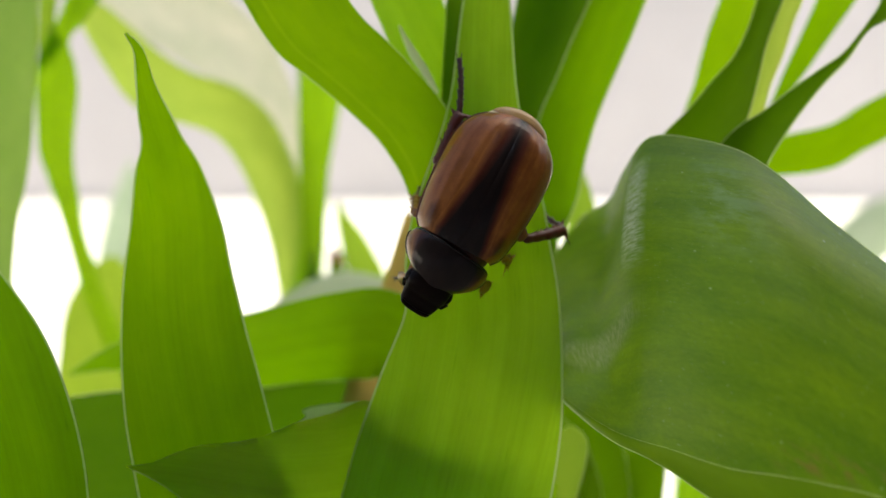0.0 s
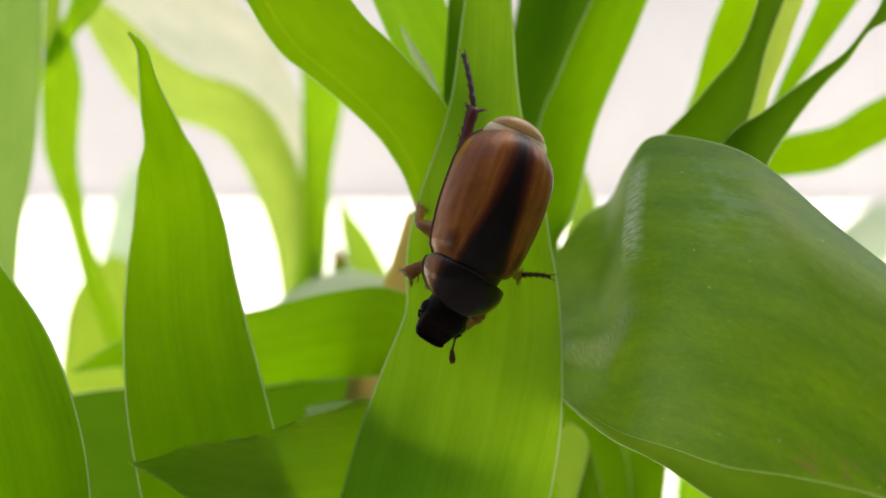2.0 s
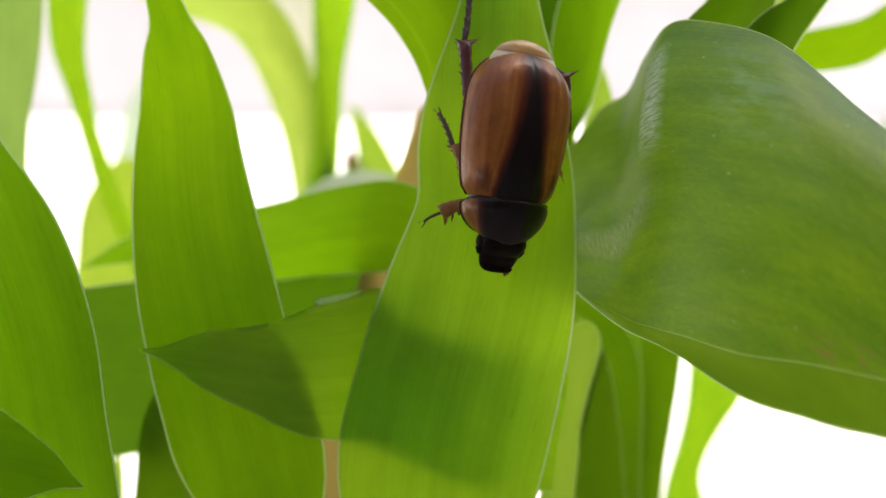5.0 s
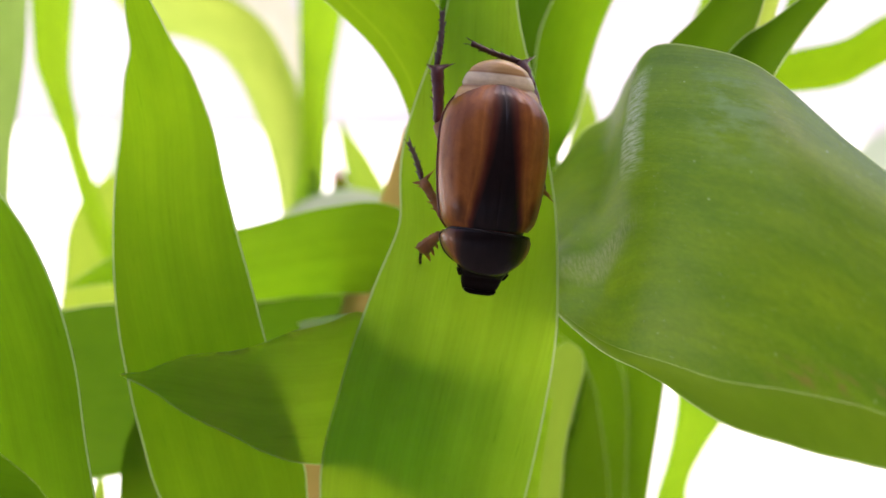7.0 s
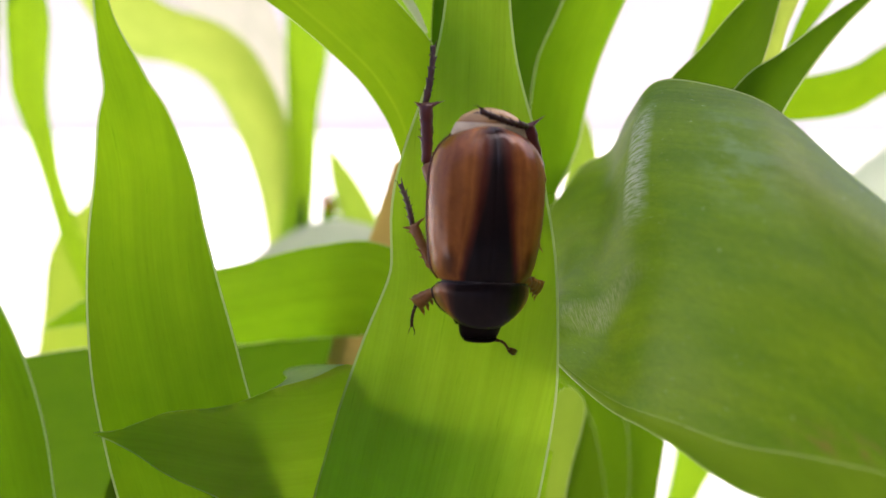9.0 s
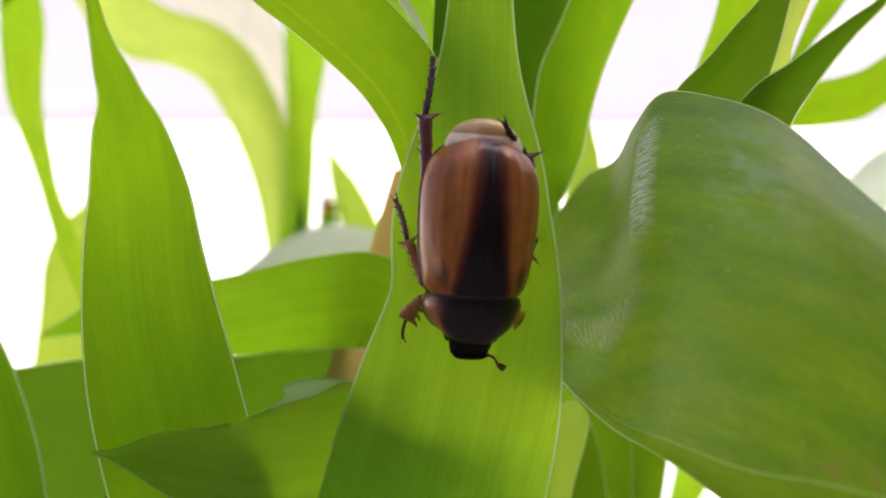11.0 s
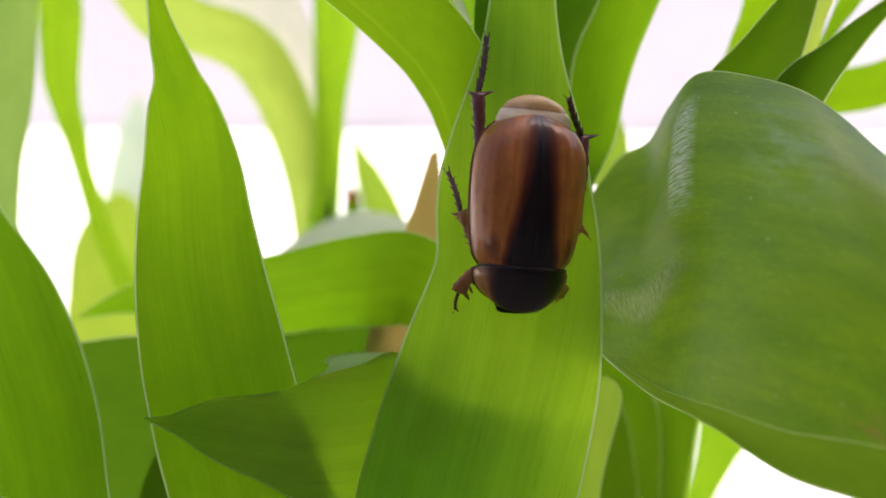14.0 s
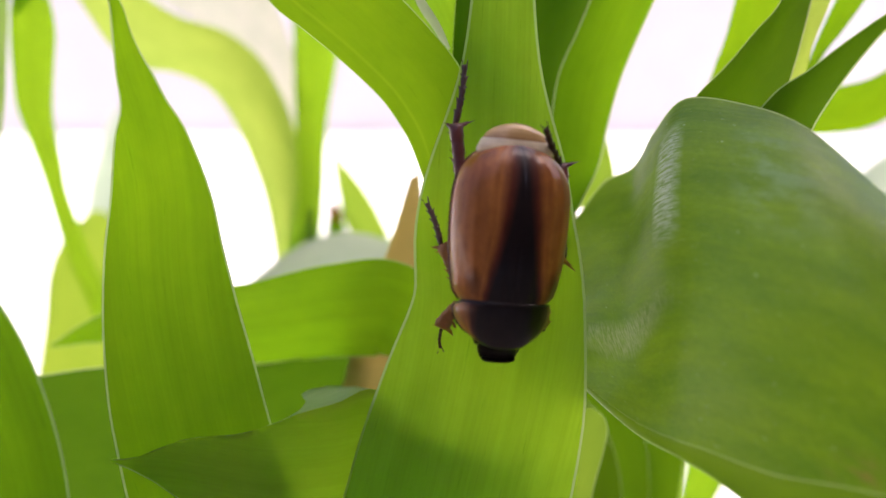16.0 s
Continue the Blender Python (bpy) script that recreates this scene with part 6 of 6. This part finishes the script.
    walk(TIBIAS["MR"], [
        (0, pose(0.00000, 0.00000, 0.00000, -96.3, 5.6, 7.9)),
        (0.5, pose(0.00000, 0.00000, 0.00000, -95.0, -5.2, -9.0)),
        (1, pose(0.00000, 0.00000, 0.00000, -106.8, 1.8, 2.6)),
        (1.5, pose(0.00000, 0.00000, 0.00000, -116.5, -3.2, -2.2)),
        (2, pose(0.00000, 0.00000, 0.00000, -96.9, 26.6, 23.8)),
        (2.5, pose(0.00000, 0.00000, 0.00000, -114.6, 0.4, 0.2)),
        (2.75, pose(0.00000, 0.00000, 0.00000, -83.6, -81.4, -32.2)),
        (3, pose(0.00000, 0.00000, 0.00000, 58.5, -13.9, -175.7)),
        (3.5, pose(0.00000, 0.00000, 0.00000, 30.6, -38.6, -147.7)),
        (4.2, pose(0.00000, 0.00000, 0.00000, 9.3, -57.3, -117.2)),
        (6.3, pose(0.00000, 0.00000, 0.00000, 12.1, -58.2, -120.1)),
        (7, pose(0.00000, 0.00000, 0.00000, -68.3, -51.3, -29.4)),
        (7.5, pose(0.00000, 0.00000, 0.00000, -75.7, -24.5, -12.6)),
        (8, pose(0.00000, 0.00000, 0.00000, -26.2, -53.9, -75.2)),
        (8.5, pose(0.00000, 0.00000, 0.00000, -9.8, -49.5, -95.7)),
        (9, pose(0.00000, 0.00000, 0.00000, 2.0, -44.7, -112.3)),
        (9.2, pose(0.00000, 0.00000, 0.00000, 2.0, -44.7, -112.3)),
        (11.3, pose(0.00000, 0.00000, 0.00000, 8.2, -72.9, -113.2)),
        (12, pose(0.00000, 0.00000, 0.00000, 8.2, -72.9, -113.2)),
        (14.5, pose(0.00000, 0.00000, 0.00000, -82.7, -30.4, -11.2)),
        (16, pose(0.00000, 0.00000, 0.00000, -92.0, -23.0, -4.8)),
    ])
    walk(FOOTS["MR"], [
        (0, pose(-0.00032, -0.00049, -0.00396, -53.4, 35.5, 89.0)),
        (0.5, pose(0.00030, -0.00040, -0.00397, -69.1, 29.3, 73.9)),
        (1, pose(-0.00007, -0.00116, -0.00383, -44.1, 34.5, 102.8)),
        (1.5, pose(0.00013, -0.00179, -0.00358, -43.1, 53.5, 108.9)),
        (1.75, pose(-0.00065, -0.00147, -0.00356, -11.9, 37.5, 74.4)),
        (2, pose(-0.00143, -0.00116, -0.00355, 22.0, 37.4, 38.2)),
        (2.5, pose(-0.00002, -0.00166, -0.00364, 2.5, 18.1, 11.0)),
        (2.75, pose(0.00048, -0.00184, -0.00016, 32.4, 3.1, 101.2)),
        (3, pose(0.00097, -0.00202, 0.00331, 18.1, -26.8, -171.2)),
        (3.5, pose(0.00291, -0.00223, 0.00159, -42.5, -54.9, -107.8)),
        (4.2, pose(0.00376, -0.00132, 0.00035, -83.6, -57.3, -62.6)),
        (6.3, pose(0.00374, -0.00134, 0.00044, -45.0, -61.6, -96.8)),
        (7, pose(0.00325, -0.00013, -0.00232, -126.3, -40.2, -19.4)),
        (7.5, pose(0.00178, 0.00061, -0.00353, -127.6, -25.6, -13.3)),
        (8, pose(0.00384, -0.00046, -0.00104, -69.5, -53.0, -69.0)),
        (8.5, pose(0.00387, -0.00090, -0.00044, -66.2, -47.2, -66.7)),
        (9, pose(0.00374, -0.00143, 0.00010, -53.9, -46.9, -87.2)),
        (9.2, pose(0.00374, -0.00143, 0.00010, -53.9, -46.9, -87.2)),
        (11.3, pose(0.00385, -0.00106, 0.00017, -34.6, -73.4, -108.8)),
        (12, pose(0.00385, -0.00106, 0.00017, -34.6, -73.4, -108.8)),
        (13.2, pose(0.00296, -0.00047, -0.00163, -113.9, -53.6, -23.8)),
        (14.5, pose(0.00207, 0.00011, -0.00342, -124.4, -18.0, -6.2)),
        (16, pose(0.00154, -0.00027, -0.00368, -134.3, -17.3, -3.5)),
    ])
    walk(LEGS["FR"], [
        (0, pose(-0.00470, 0.00240, -0.00123, 10.9, -0.0, 82.0)),
        (1, pose(-0.00427, 0.00253, -0.00077, 22.1, 0.0, 78.0)),
        (2, pose(-0.00346, 0.00540, -0.00063, 17.2, 0.0, 26.0)),
        (2.5, pose(-0.00349, 0.00285, -0.00045, 35.4, -0.0, 63.3)),
        (3.5, pose(-0.00285, 0.00230, -0.00052, 49.5, -0.0, 74.1)),
        (4.2, pose(-0.00339, 0.00221, -0.00009, 46.9, 0.0, 82.6)),
        (6.3, pose(-0.00465, 0.00142, -0.00035, 26.5, -0.0, 101.4)),
        (7, pose(-0.00367, 0.00118, -0.00073, 27.7, -0.0, 113.8)),
        (7.5, pose(-0.00351, 0.00210, -0.00085, 29.0, 0.0, 86.5)),
        (8, pose(-0.00366, 0.00161, -0.00087, 26.0, -0.0, 101.8)),
        (8.5, pose(-0.00512, 0.00086, -0.00049, 20.5, -0.0, 109.0)),
        (9, pose(-0.00516, 0.00005, -0.00058, 17.4, -0.0, 120.1)),
        (9.2, pose(-0.00516, 0.00005, -0.00058, 17.4, -0.0, 120.1)),
        (11.3, pose(-0.00441, 0.00205, -0.00039, 28.5, -0.0, 88.9)),
        (12, pose(-0.00441, 0.00205, -0.00039, 28.5, -0.0, 88.9)),
        (14.5, pose(-0.00436, 0.00164, -0.00054, 26.1, -0.0, 98.0)),
        (16, pose(-0.00420, 0.00146, -0.00055, 27.0, -0.0, 102.8)),
    ])
    walk(TIBIAS["FR"], [
        (0, pose(0.00000, 0.00000, 0.00000, -76.8, 0.2, 0.8)),
        (1, pose(0.00000, 0.00000, 0.00000, -85.8, -5.1, -12.6)),
        (2, pose(0.00000, 0.00000, 0.00000, -72.2, -13.2, -49.2)),
        (2.5, pose(0.00000, 0.00000, 0.00000, -83.2, -30.3, -55.2)),
        (3.5, pose(0.00000, 0.00000, 0.00000, -89.6, -46.4, -63.7)),
        (4.2, pose(0.00000, 0.00000, 0.00000, -80.6, -46.0, -75.9)),
        (6.3, pose(0.00000, 0.00000, 0.00000, -70.8, -20.6, -48.9)),
        (7, pose(0.00000, 0.00000, 0.00000, -51.7, -27.5, -97.3)),
        (7.5, pose(0.00000, 0.00000, 0.00000, -65.6, -28.9, -84.6)),
        (8, pose(0.00000, 0.00000, 0.00000, -51.8, -25.9, -84.7)),
        (8.5, pose(0.00000, 0.00000, 0.00000, -57.7, -17.6, -58.2)),
        (9, pose(0.00000, 0.00000, 0.00000, -57.1, -14.7, -56.7)),
        (9.2, pose(0.00000, 0.00000, 0.00000, -57.1, -14.7, -56.7)),
        (11.3, pose(0.00000, 0.00000, 0.00000, -81.5, -12.0, -23.0)),
        (12, pose(0.00000, 0.00000, 0.00000, -81.5, -12.0, -23.0)),
        (14.5, pose(0.00000, 0.00000, 0.00000, -70.3, -19.2, -45.2)),
        (16, pose(0.00000, 0.00000, 0.00000, -67.5, -22.5, -54.5)),
    ])
    walk(FOOTS["FR"], [
        (0, pose(-0.00002, 0.00069, -0.00292, -93.0, -1.1, -5.7)),
        (1, pose(0.00031, 0.00016, -0.00298, -100.2, -5.0, -12.5)),
        (2, pose(0.00112, 0.00011, -0.00278, -59.4, -1.3, -4.2)),
        (2.5, pose(0.00115, -0.00103, -0.00257, -114.3, -6.6, -9.4)),
        (3.5, pose(0.00098, -0.00194, -0.00207, -126.8, -19.2, -17.3)),
        (4.2, pose(0.00100, -0.00194, -0.00206, -108.0, -40.8, -54.1)),
        (6.3, pose(0.00140, -0.00010, -0.00265, -35.9, -25.4, -107.9)),
        (7, pose(0.00171, -0.00131, -0.00209, -59.4, -26.9, -104.9)),
        (7.5, pose(0.00136, -0.00120, -0.00239, -74.3, -29.0, -87.6)),
        (8, pose(0.00194, -0.00086, -0.00212, -17.0, -23.7, -116.0)),
        (8.5, pose(0.00177, 0.00019, -0.00242, -60.7, -18.6, -64.0)),
        (8.75, pose(0.00174, 0.00028, -0.00243, -50.9, -4.3, -138.1)),
        (9, pose(0.00171, 0.00036, -0.00244, -61.7, 9.1, 149.4)),
        (9.2, pose(0.00171, 0.00036, -0.00244, -61.7, 9.1, 149.4)),
        (10.2, pose(0.00123, 0.00026, -0.00267, -43.8, -5.3, -154.4)),
        (11.3, pose(0.00074, 0.00017, -0.00290, -45.7, -28.2, -98.1)),
        (12, pose(0.00074, 0.00017, -0.00290, -45.7, -28.2, -98.1)),
        (14.5, pose(0.00137, 0.00006, -0.00267, -45.5, -25.3, -104.8)),
        (16, pose(0.00155, -0.00019, -0.00256, -44.9, -26.0, -107.1)),
    ])


motions()
